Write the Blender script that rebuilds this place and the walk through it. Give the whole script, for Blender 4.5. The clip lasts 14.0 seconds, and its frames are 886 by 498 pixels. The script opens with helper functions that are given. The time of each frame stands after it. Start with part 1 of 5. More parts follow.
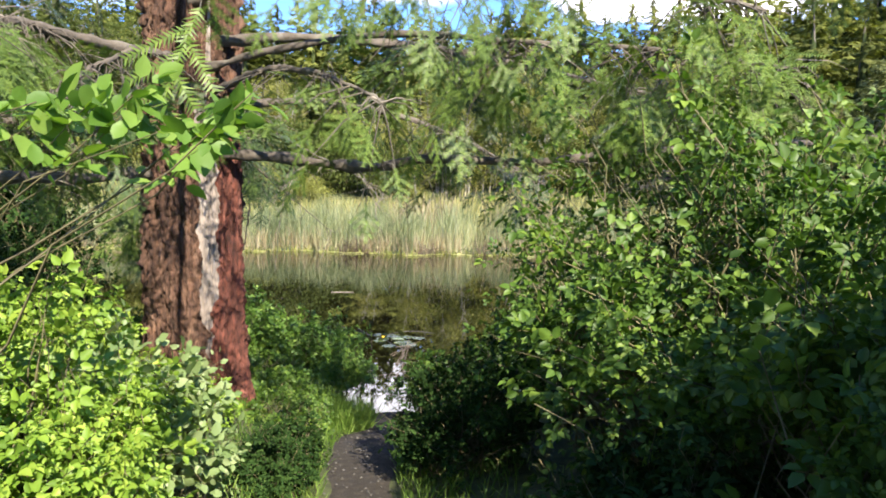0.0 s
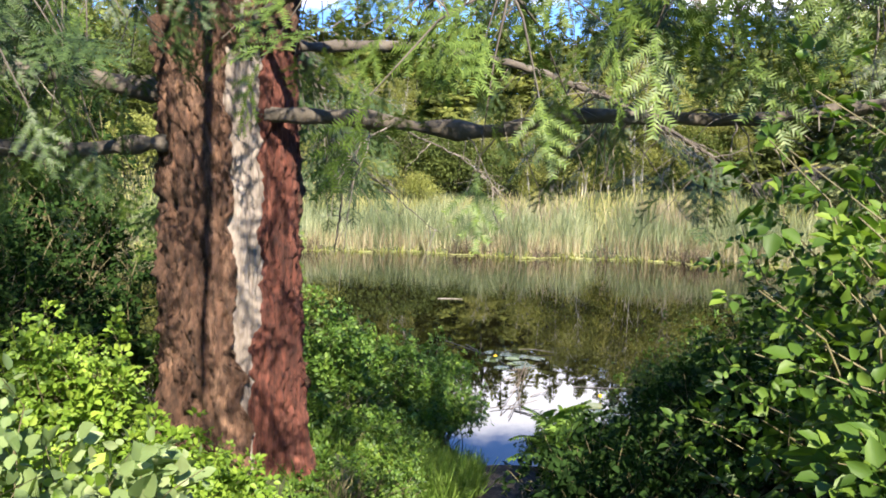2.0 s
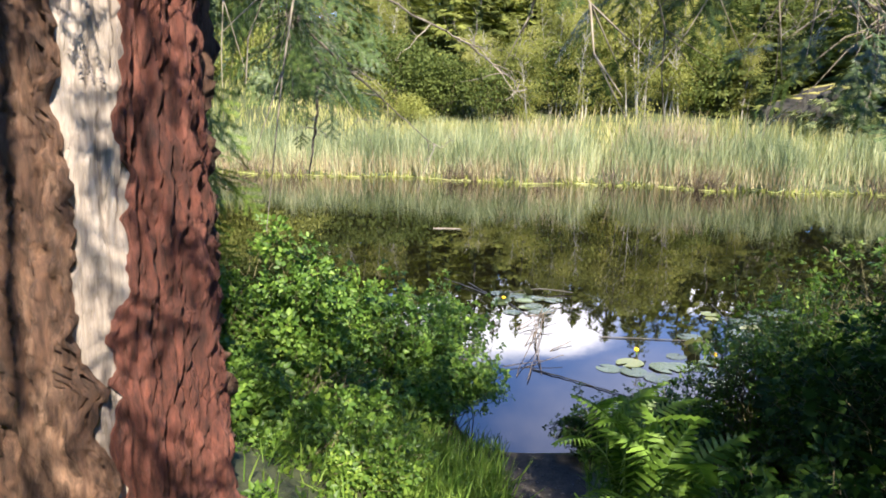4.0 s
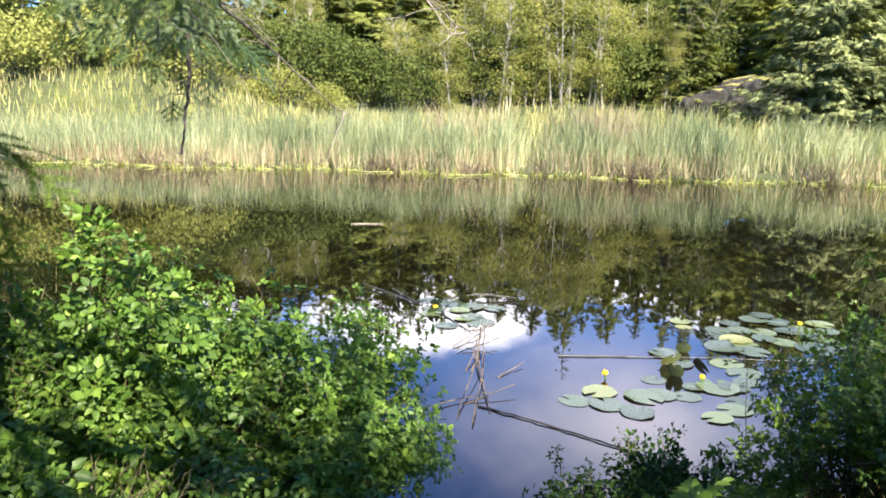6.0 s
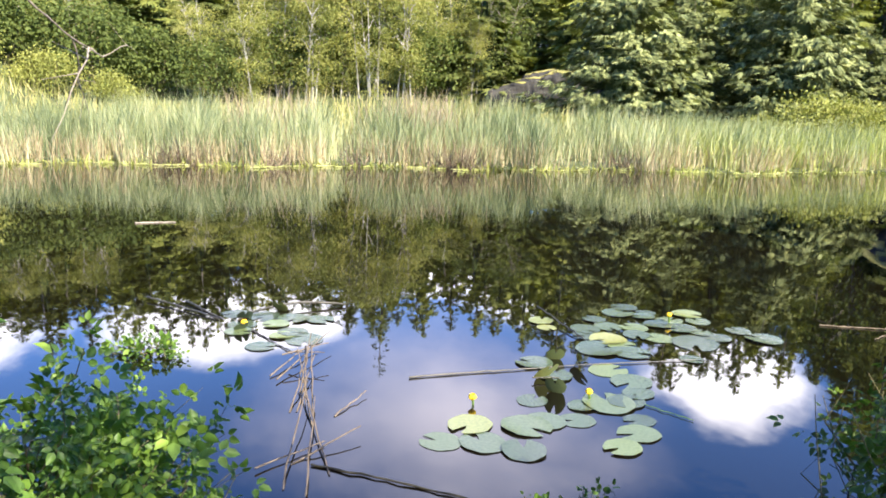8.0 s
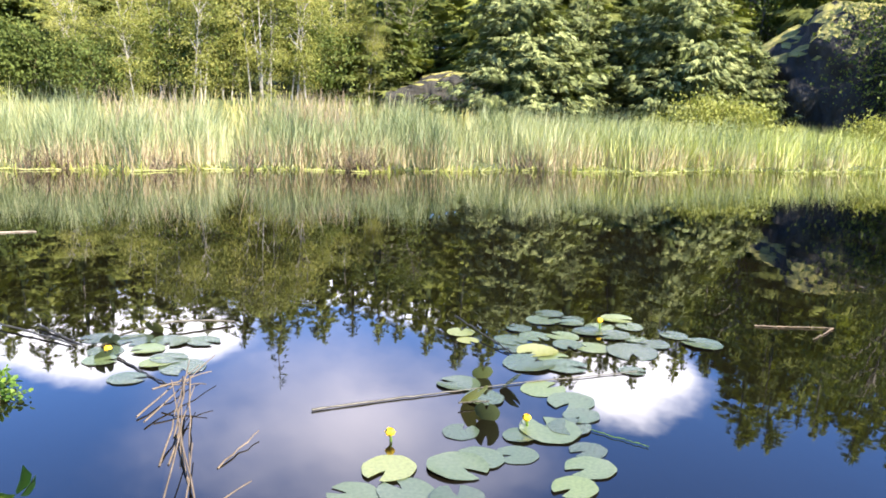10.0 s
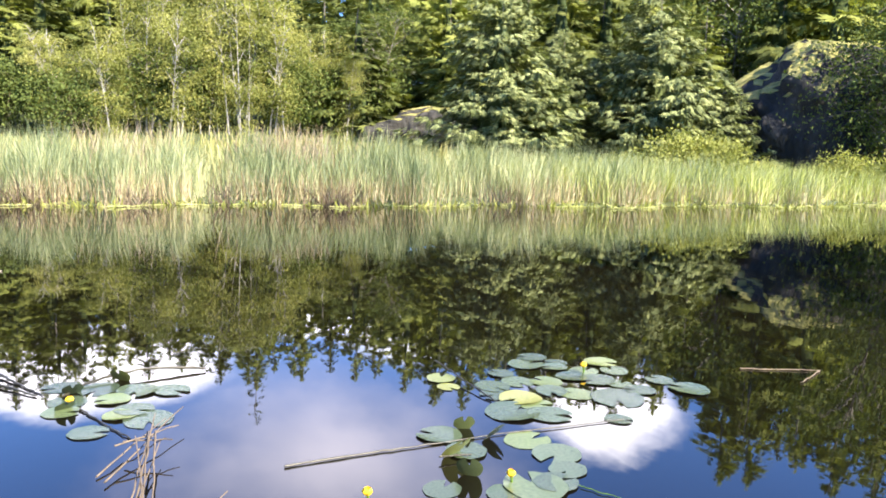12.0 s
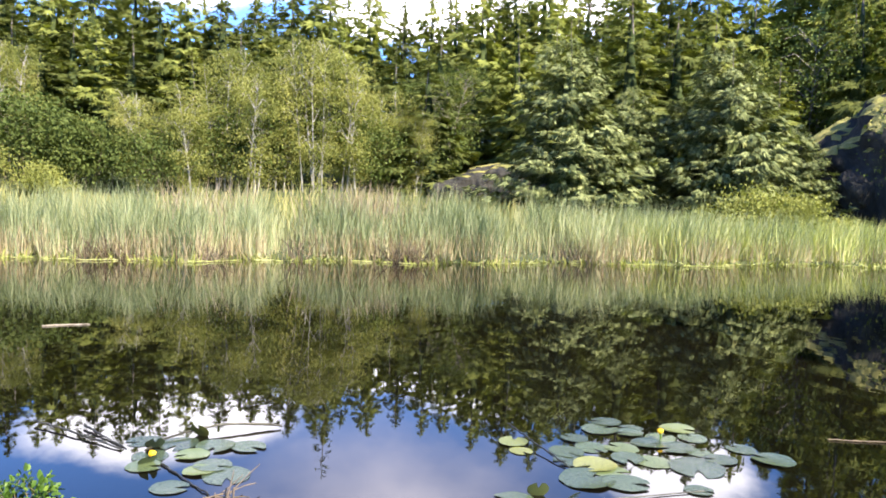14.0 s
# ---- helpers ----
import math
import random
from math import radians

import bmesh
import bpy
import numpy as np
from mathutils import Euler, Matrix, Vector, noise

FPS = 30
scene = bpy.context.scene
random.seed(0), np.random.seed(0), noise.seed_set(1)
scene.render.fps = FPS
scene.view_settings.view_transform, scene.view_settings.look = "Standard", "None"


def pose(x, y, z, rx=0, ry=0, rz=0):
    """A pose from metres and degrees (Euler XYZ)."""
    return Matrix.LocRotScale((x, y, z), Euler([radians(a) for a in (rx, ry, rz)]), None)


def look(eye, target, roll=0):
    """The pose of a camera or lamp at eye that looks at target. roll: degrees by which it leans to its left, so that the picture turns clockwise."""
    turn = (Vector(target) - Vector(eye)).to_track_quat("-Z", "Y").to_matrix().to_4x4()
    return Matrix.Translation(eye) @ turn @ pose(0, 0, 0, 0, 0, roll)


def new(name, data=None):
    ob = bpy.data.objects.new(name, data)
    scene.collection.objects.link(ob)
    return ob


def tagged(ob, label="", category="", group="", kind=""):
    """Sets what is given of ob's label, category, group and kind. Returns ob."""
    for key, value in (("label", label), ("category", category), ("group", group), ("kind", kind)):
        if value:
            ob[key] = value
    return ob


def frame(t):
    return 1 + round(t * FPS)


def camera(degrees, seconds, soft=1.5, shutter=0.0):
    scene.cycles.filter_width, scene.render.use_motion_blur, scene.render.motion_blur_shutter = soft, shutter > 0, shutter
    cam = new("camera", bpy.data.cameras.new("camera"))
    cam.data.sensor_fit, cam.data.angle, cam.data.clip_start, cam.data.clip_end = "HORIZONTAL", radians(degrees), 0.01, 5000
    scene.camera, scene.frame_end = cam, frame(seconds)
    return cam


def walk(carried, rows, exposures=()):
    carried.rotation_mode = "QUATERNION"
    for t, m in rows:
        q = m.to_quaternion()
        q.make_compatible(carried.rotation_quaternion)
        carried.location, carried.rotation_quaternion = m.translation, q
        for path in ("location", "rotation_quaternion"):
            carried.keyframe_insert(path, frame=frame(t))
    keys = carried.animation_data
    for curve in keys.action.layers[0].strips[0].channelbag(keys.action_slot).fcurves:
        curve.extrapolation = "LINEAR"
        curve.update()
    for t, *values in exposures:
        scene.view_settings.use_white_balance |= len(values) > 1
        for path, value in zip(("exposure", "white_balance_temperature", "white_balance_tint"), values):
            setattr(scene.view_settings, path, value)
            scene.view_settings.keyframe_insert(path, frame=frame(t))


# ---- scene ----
cam = camera(60.6, 14.0, soft=1.8)
METRES, EYE, TILT, LEAN, TURN = 8.0, 2.728, -5.18, -0.87, 0.0
ROWS = [
    (0.0, 0.0, 0.0, 0.0, 0.0, 0.0, -0.0),
    (0.5, -0.0073, 0.062, 0.0035, 3.45, 0.13, -0.33),
    (1.0, -0.0089, 0.1238, 0.0092, 5.71, 0.17, -0.45),
    (1.5, -0.0155, 0.1837, 0.008, 7.82, 0.25, -0.69),
    (2.0, -0.0247, 0.2423, 0.0049, 8.33, -0.0, -0.77),
    (2.5, -0.0317, 0.299, 0.0027, 8.26, -2.1, -0.76),
    (3.0, -0.0458, 0.3541, -0.0003, 8.05, -4.51, -0.76),
    (5.5, -0.0853, 0.6198, -0.0125, 4.58, -5.77, -0.62),
    (6.0, -0.0888, 0.6705, -0.0189, 1.85, -5.77, -0.41),
    (6.5, -0.0935, 0.7194, -0.0232, -0.76, -5.79, -0.26),
    (7.0, -0.0977, 0.7659, -0.0278, -4.45, -5.84, -0.07),
    (7.5, -0.0953, 0.8112, -0.0351, -8.63, -5.91, 0.32),
    (8.0, -0.0947, 0.8553, -0.0399, -12.54, -6.02, 0.53),
    (8.5, -0.0907, 0.8894, -0.0444, -16.06, -6.1, 0.77),
    (11.0, -0.0727, 0.9671, -0.0504, -20.93, -4.9, 1.16),
    (11.5, -0.0714, 0.9691, -0.0467, -21.48, -3.84, 1.17),
    (12.0, -0.0718, 0.9703, -0.0435, -21.82, -3.32, 1.14),
    (12.5, -0.0739, 0.9706, -0.0419, -22.08, -3.16, 1.15),
    (13.0, -0.0771, 0.9699, -0.038, -21.61, -2.46, 1.11),
    (13.5, -0.0778, 0.9688, -0.0369, -19.51, -0.45, 0.96),
    (14.0, -0.0789, 0.9675, -0.038, -16.78, 0.94, 0.78),
]
walk(cam, [(t, pose(0, 0, EYE, TILT, LEAN, TURN) @ pose(METRES * x, METRES * y, METRES * z, 90 + pitch, roll, yaw)) for t, x, y, z, yaw, pitch, roll in ROWS],
     exposures=((0.0, 1.6), (3.0, 1.68), (5.5, 2.0), (8.5, 2.14), (12.0, 2.24), (13.5, 2.16), (14.0, 1.88)))

# ---- world, sun ----
SUN_AZ, SUN_EL = 157.0, 38.0          # degrees clockwise from +y, above the horizon
az, el = radians(SUN_AZ), radians(SUN_EL)
to_sun = Vector((math.sin(az) * math.cos(el), math.cos(az) * math.cos(el), math.sin(el)))
sun_data = bpy.data.lights.new("sun", "SUN")
sun_data.energy, sun_data.angle, sun_data.color = 5.0, radians(0.53), (1.0, 0.90, 0.74)
sun = new("sun", sun_data)
sun.matrix_world = look(to_sun * 60, (0, 0, 0))

world = bpy.data.worlds.new("sky")
scene.world = world
world.use_nodes = True
wn, wl = world.node_tree.nodes, world.node_tree.links
wn.clear()
w_out, w_bg = wn.new("ShaderNodeOutputWorld"), wn.new("ShaderNodeBackground")
sky = wn.new("ShaderNodeTexSky")
sky.sky_type, sky.sun_disc = "NISHITA", False
sky.sun_elevation, sky.sun_rotation = el, az
sky.air_density, sky.dust_density, sky.ozone_density = 1.0, 0.0, 5.0
w_tc = wn.new("ShaderNodeTexCoord")


def w_math(op, a, b=None):
    m = wn.new("ShaderNodeMath")
    m.operation = op
    for i, q in enumerate((a, b)):
        if q is None:
            continue
        if isinstance(q, (int, float)):
            m.inputs[i].default_value = q
        else:
            wl.new(q, m.inputs[i])
    return m.outputs[0]


def w_noise(scale, detail, shift):
    mp, t = wn.new("ShaderNodeMapping"), wn.new("ShaderNodeTexNoise")
    mp.inputs["Scale"].default_value, mp.inputs["Location"].default_value = (1, 1, 1.8), shift
    t.inputs["Scale"].default_value, t.inputs["Detail"].default_value, t.inputs["Roughness"].default_value = scale, detail, 0.58
    wl.new(w_tc.outputs["Generated"], mp.inputs["Vector"])
    wl.new(mp.outputs["Vector"], t.inputs["Vector"])
    return t.outputs["Fac"]


def cloud(bearing, elevation, wide, high):
    """How near the direction lies to a cloud's middle: 1 there, 0 at its rim."""
    b, e = radians(bearing), radians(elevation)
    c = Vector((math.sin(b) * math.cos(e), math.cos(b) * math.cos(e), math.sin(e)))
    sub, mul, ln = wn.new("ShaderNodeVectorMath"), wn.new("ShaderNodeVectorMath"), wn.new("ShaderNodeVectorMath")
    sub.operation, mul.operation, ln.operation = "SUBTRACT", "MULTIPLY", "LENGTH"
    wl.new(w_tc.outputs["Generated"], sub.inputs[0])
    sub.inputs[1].default_value = c
    wl.new(sub.outputs["Vector"], mul.inputs[0])
    mul.inputs[1].default_value = (1 / radians(wide), 1 / radians(wide), 1 / radians(high))
    wl.new(mul.outputs["Vector"], ln.inputs[0])
    return w_math("SUBTRACT", 1.0, ln.outputs["Value"])


def layer(below, clouds, gain, rim, colour, fine):
    d = clouds[0]
    for c in clouds[1:]:
        d = w_math("MAXIMUM", d, c)
    d = w_math("ADD", d, w_math("MULTIPLY", w_math("SUBTRACT", fine, 0.5), gain))
    mr = wn.new("ShaderNodeMapRange")
    mr.interpolation_type = "SMOOTHSTEP"
    wl.new(d, mr.inputs["Value"])
    mr.inputs["From Min"].default_value, mr.inputs["From Max"].default_value = 0.0, rim
    mx = wn.new("ShaderNodeMixRGB")
    wl.new(mr.outputs["Result"], mx.inputs["Fac"])
    wl.new(below, mx.inputs["Color1"])
    mx.inputs["Color2"].default_value = (*colour, 1)
    return mx.outputs["Color"]


puffs, wisps = w_noise(6.0, 8.0, (0.3, 0.1, 0.2)), w_noise(2.6, 6.0, (1.3, 0.4, 0.7))
tint = wn.new("ShaderNodeMixRGB")
tint.blend_type, tint.inputs["Fac"].default_value = "MULTIPLY", 1.0
wl.new(sky.outputs["Color"], tint.inputs["Color1"])
tint.inputs["Color2"].default_value = (0.75, 0.95, 1.35, 1)
air = layer(tint.outputs["Color"], [cloud(14, 23, 17, 10), cloud(-70, 35, 26, 12)], 1.3, 1.0, (11.0, 10.5, 12.5), wisps)
air = layer(air, [cloud(-3, 15.8, 10, 3.4), cloud(12, 13.0, 5, 1.8), cloud(34.5, 18.5, 7.0, 4.2), cloud(22, 13.5, 10, 3.2), cloud(-26, 15, 12, 4.0)],
            1.1, 0.45, (17, 16.5, 18), puffs)
wl.new(air, w_bg.inputs["Color"])
w_bg.inputs["Strength"].default_value = 0.09
wl.new(w_bg.outputs["Background"], w_out.inputs["Surface"])


# ---- materials ----
def nodes_of(name):
    m = bpy.data.materials.new(name)
    m.use_nodes = True
    n = m.node_tree.nodes
    return m, n, m.node_tree.links, n["Principled BSDF"]


def coords(n, l, scale):
    tc, mp = n.new("ShaderNodeTexCoord"), n.new("ShaderNodeMapping")
    mp.inputs["Scale"].default_value = scale if hasattr(scale, "__len__") else (scale,) * 3
    l.new(tc.outputs["Object"], mp.inputs["Vector"])
    return mp.outputs["Vector"]


def noise_ramp(n, l, vec, scale, stops, detail=5.0, rough=0.6):
    t, r = n.new("ShaderNodeTexNoise"), n.new("ShaderNodeValToRGB")
    t.inputs["Scale"].default_value, t.inputs["Detail"].default_value, t.inputs["Roughness"].default_value = scale, detail, rough
    l.new(vec, t.inputs["Vector"])
    l.new(t.outputs["Fac"], r.inputs["Fac"])
    els = r.color_ramp.elements
    while len(els) < len(stops):
        els.new(0.5)
    for e, (p, c) in zip(els, stops):
        e.position, e.color = p, (*c, 1)
    return r.outputs["Color"], t.outputs["Fac"]


def bump(n, l, height, strength, distance, bsdf):
    b = n.new("ShaderNodeBump")
    b.inputs["Strength"].default_value, b.inputs["Distance"].default_value = strength, distance
    l.new(height, b.inputs["Height"])
    l.new(b.outputs["Normal"], bsdf.inputs["Normal"])


def leaf_material(name, dark, mid, light, translucent=0.35, rough=0.5, patch=0.9, spread=0.7, drift=1.1):
    """Foliage: colour by leaf, drift over the plant, light through the blade."""
    m, n, l, b = nodes_of(name)
    geo, ramp = n.new("ShaderNodeNewGeometry"), n.new("ShaderNodeValToRGB")
    els = ramp.color_ramp.elements
    els.new(0.5)
    for e, (p, c) in zip(els, ((0.0, dark), (0.55, mid), (1.0, light))):
        e.position, e.color = p, (*c, 1)
    vec = coords(n, l, 1.0)
    t = n.new("ShaderNodeTexNoise")
    t.inputs["Scale"].default_value, t.inputs["Detail"].default_value = patch, 3.0
    l.new(vec, t.inputs["Vector"])
    add = n.new("ShaderNodeMath")
    add.operation = "MULTIPLY_ADD"
    l.new(geo.outputs["Random Per Island"], add.inputs[0])
    add.inputs[1].default_value = spread
    sub = n.new("ShaderNodeMath")
    sub.operation = "MULTIPLY_ADD"
    l.new(t.outputs["Fac"], sub.inputs[0])
    sub.inputs[1].default_value, sub.inputs[2].default_value = drift, -0.42 + 0.5 * (0.7 - spread) - 0.5 * (drift - 1.1)
    l.new(sub.outputs[0], add.inputs[2])
    l.new(add.outputs[0], ramp.inputs["Fac"])
    l.new(ramp.outputs["Color"], b.inputs["Base Color"])
    b.inputs["Roughness"].default_value = rough
    b.inputs["Specular IOR Level"].default_value = 0.4 if rough < 0.6 else 0.12
    tr, mix, out = n.new("ShaderNodeBsdfTranslucent"), n.new("ShaderNodeMixShader"), n["Material Output"]
    mul = n.new("ShaderNodeMixRGB")
    mul.blend_type = "MULTIPLY"
    mul.inputs["Fac"].default_value = 1.0
    l.new(ramp.outputs["Color"], mul.inputs["Color1"])
    mul.inputs["Color2"].default_value = (1.25, 1.35, 0.55, 1)
    l.new(mul.outputs["Color"], tr.inputs["Color"])
    mix.inputs["Fac"].default_value = translucent
    l.new(b.outputs["BSDF"], mix.inputs[1])
    l.new(tr.outputs["BSDF"], mix.inputs[2])
    l.new(mix.outputs["Shader"], out.inputs["Surface"])
    return m


def rough_material(name, stops, scale=3.0, rough=0.9, bump_scale=20.0, bump_depth=0.02, stretch=(1, 1, 1), strength=0.8):
    m, n, l, b = nodes_of(name)
    vec = coords(n, l, stretch)
    c, _ = noise_ramp(n, l, vec, scale, stops, 8.0, 0.65)
    l.new(c, b.inputs["Base Color"])
    b.inputs["Roughness"].default_value = rough
    t = n.new("ShaderNodeTexNoise")
    t.inputs["Scale"].default_value, t.inputs["Detail"].default_value = bump_scale, 6.0
    l.new(vec, t.inputs["Vector"])
    bump(n, l, t.outputs["Fac"], strength, bump_depth, b)
    return m


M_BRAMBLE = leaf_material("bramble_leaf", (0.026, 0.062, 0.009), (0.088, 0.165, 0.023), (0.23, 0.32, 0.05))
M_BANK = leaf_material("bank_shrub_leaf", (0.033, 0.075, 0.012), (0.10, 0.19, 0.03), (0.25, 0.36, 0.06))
# dark version of the bramble green, with deep shade put into the colour
M_SHADE = leaf_material("shade_darkened_leaf", (0.01, 0.024, 0.006), (0.026, 0.058, 0.013), (0.058, 0.105, 0.024), 0.25, 0.8)
# lighter leaf green for plants in the sun; the sunlight is in the colour
M_SUNLIT = leaf_material("sunlit_leaf", (0.081, 0.155, 0.017), (0.196, 0.31, 0.037), (0.38, 0.483, 0.083))
M_WHITISH = leaf_material("whitish_leaf", (0.122, 0.192, 0.068), (0.228, 0.304, 0.122), (0.365, 0.416, 0.218))
M_HAZEL = leaf_material("hazel_leaf", (0.062, 0.138, 0.019), (0.15, 0.263, 0.044), (0.275, 0.388, 0.088), 0.45)
M_GRASS = leaf_material("grass_blade", (0.05, 0.10, 0.018), (0.12, 0.21, 0.035), (0.25, 0.34, 0.08))
M_FERN = leaf_material("fern_leaf", (0.05, 0.10, 0.015), (0.11, 0.20, 0.03), (0.20, 0.32, 0.05))
M_REED = leaf_material("reed_blade", (0.125, 0.160, 0.085), (0.32, 0.36, 0.20), (0.58, 0.57, 0.35), 0.25, 0.7, 0.55, 0.8, 1.9)
M_LITTER = leaf_material("dead_brown_reed", (0.07, 0.052, 0.036), (0.17, 0.13, 0.09), (0.34, 0.27, 0.19), 0.1, 0.85, 0.8)
M_REED_DRY = leaf_material("dry_reed", (0.19, 0.135, 0.085), (0.46, 0.38, 0.24), (0.68, 0.59, 0.41), 0.2, 0.7, 0.35)
M_PLUME = leaf_material("dry_plume", (0.25, 0.19, 0.13), (0.42, 0.33, 0.24), (0.58, 0.47, 0.36), 0.2, 0.8, 0.6)
M_SEDGE = leaf_material("sedge_blade", (0.238, 0.277, 0.079), (0.449, 0.475, 0.172), (0.66, 0.634, 0.317), 0.25, 0.7, 0.5)
M_MARSH = leaf_material("marsh_grass", (0.187, 0.22, 0.066), (0.396, 0.374, 0.143), (0.616, 0.506, 0.286), 0.2, 0.7, 0.25)
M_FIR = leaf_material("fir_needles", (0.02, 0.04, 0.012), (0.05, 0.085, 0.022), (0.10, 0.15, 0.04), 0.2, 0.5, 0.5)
# brighter copy of fir_needles: sunlit look painted into the needle colour
M_FIR_LIT = leaf_material("sunlit_fir_needles", (0.05, 0.09, 0.015), (0.11, 0.17, 0.032), (0.20, 0.28, 0.055), 0.3, 0.5, 0.5)
M_FIR_FAR = leaf_material("forest_needles", (0.042, 0.057, 0.015), (0.106, 0.122, 0.033), (0.195, 0.203, 0.06), 0.3, 0.8, 0.3, 0.4, 2.0)
M_FIR_LIGHT = leaf_material("light_forest_needles", (0.098, 0.12, 0.029), (0.213, 0.233, 0.058), (0.345, 0.353, 0.101), 0.3, 0.8, 0.3, 0.4, 2.0)
# for the cone that fills a crown; inner shade is put into this colour
M_CORE = leaf_material("crown_shade_core", (0.019, 0.029, 0.011), (0.042, 0.059, 0.022), (0.085, 0.105, 0.036), 0.1, 0.9, 0.6)
M_SPRUCE = leaf_material("spruce_needles", (0.055, 0.070, 0.030), (0.155, 0.180, 0.072), (0.36, 0.38, 0.16), 0.2, 0.7, 0.9, 0.9, 1.4)
M_BIRCH = leaf_material("birch_leaf", (0.117, 0.136, 0.037), (0.261, 0.266, 0.078), (0.426, 0.395, 0.144), 0.35, 0.8, 0.35, 0.4, 2.2)
M_SHRUB = leaf_material("shrub_leaf", (0.13, 0.15, 0.035), (0.25, 0.26, 0.07), (0.38, 0.37, 0.13), 0.25, 0.8, 0.4, 0.5)
M_BROADLEAF = leaf_material("maple_leaf", (0.045, 0.065, 0.017), (0.095, 0.122, 0.032), (0.165, 0.19, 0.055), 0.3, 0.7, 0.3, 0.5)
M_STEM = rough_material("green_brown_stem", ((0.35, (0.09, 0.075, 0.04)), (0.65, (0.17, 0.15, 0.07))), 8, 0.7, 30, 0.004)
M_TWIG = rough_material("dead_twig", ((0.35, (0.12, 0.10, 0.08)), (0.65, (0.30, 0.26, 0.21))), 6, 0.85, 30, 0.004)
M_LIMB = rough_material("dark_limb_bark", ((0.3, (0.05, 0.042, 0.033)), (0.55, (0.12, 0.10, 0.08)), (0.75, (0.22, 0.21, 0.17))), 4, 0.9, 22, 0.02)
M_BARK_FAR = rough_material("grey_bark", ((0.35, (0.10, 0.085, 0.07)), (0.7, (0.22, 0.19, 0.16))), 3, 0.9, 12, 0.03)
M_BIRCH_BARK = rough_material("pale_birch_bark", ((0.35, (0.17, 0.155, 0.13)), (0.7, (0.42, 0.39, 0.34))), 3, 0.7, 10, 0.01)
M_SOIL = rough_material("path_soil", ((0.3, (0.014, 0.011, 0.008)), (0.55, (0.036, 0.028, 0.02)), (0.8, (0.085, 0.07, 0.05))), 14, 0.95, 60, 0.02)
M_STONE = rough_material("gravel_stone", ((0.3, (0.05, 0.046, 0.04)), (0.7, (0.13, 0.12, 0.105))), 20, 0.85, 60, 0.004)
M_ROCK = rough_material("grey_rock", ((0.25, (0.010, 0.009, 0.008)), (0.5, (0.026, 0.024, 0.020)), (0.75, (0.065, 0.058, 0.047))), 0.9, 0.9, 2.2, 0.35, (1, 1, 0.45))
M_MOSS = rough_material("dry_moss", ((0.3, (0.11, 0.12, 0.03)), (0.5, (0.24, 0.22, 0.06)), (0.75, (0.36, 0.31, 0.12))), 1.2, 0.95, 8, 0.12)
M_HEARTWOOD = rough_material("weathered_bare_wood", ((0.3, (0.09, 0.07, 0.06)), (0.5, (0.24, 0.20, 0.17)), (0.75, (0.42, 0.37, 0.33))), 5, 0.8, 14, 0.015, (4, 4, 0.5))


def bark_material(name, lo, mid, hi):
    m, n, l, b = nodes_of(name)
    vec = coords(n, l, (5.0, 5.0, 1.3))
    c, _ = noise_ramp(n, l, vec, 1.6, ((0.28, lo), (0.52, mid), (0.75, hi)), 9, 0.65)
    flakes, _ = noise_ramp(n, l, vec, 7.0, ((0.34, (0.35, 0.32, 0.30)), (0.5, (0.95, 0.92, 0.9)), (0.66, (1.55, 1.45, 1.35))), 8, 0.7)
    worn = n.new("ShaderNodeMixRGB")
    worn.blend_type, worn.inputs["Fac"].default_value = "MULTIPLY", 1.0
    l.new(c, worn.inputs["Color1"])
    l.new(flakes, worn.inputs["Color2"])
    l.new(worn.outputs["Color"], b.inputs["Base Color"])
    b.inputs["Roughness"].default_value = 0.92
    v = n.new("ShaderNodeTexVoronoi")
    v.inputs["Scale"].default_value = 3.2
    warp = n.new("ShaderNodeTexNoise")
    warp.inputs["Scale"].default_value = 2.0
    mixv = n.new("ShaderNodeMixRGB")
    mixv.inputs["Fac"].default_value = 0.35
    l.new(vec, warp.inputs["Vector"])
    l.new(vec, mixv.inputs["Color1"])
    l.new(warp.outputs["Color"], mixv.inputs["Color2"])
    l.new(mixv.outputs["Color"], v.inputs["Vector"])
    fine = n.new("ShaderNodeTexNoise")
    fine.inputs["Scale"].default_value, fine.inputs["Detail"].default_value, fine.inputs["Roughness"].default_value = 9.0, 8.0, 0.75
    l.new(vec, fine.inputs["Vector"])
    both = n.new("ShaderNodeMath")
    both.operation = "ADD"
    l.new(v.outputs["Distance"], both.inputs[0])
    l.new(fine.outputs["Fac"], both.inputs[1])
    bump(n, l, both.outputs[0], 1.0, 0.035, b)
    return m


M_BARK = bark_material("fir_bark", (0.030, 0.015, 0.010), (0.145, 0.078, 0.050), (0.42, 0.265, 0.18))
M_BARK_RED = bark_material("red_inner_bark", (0.035, 0.011, 0.008), (0.155, 0.050, 0.034), (0.36, 0.15, 0.11))


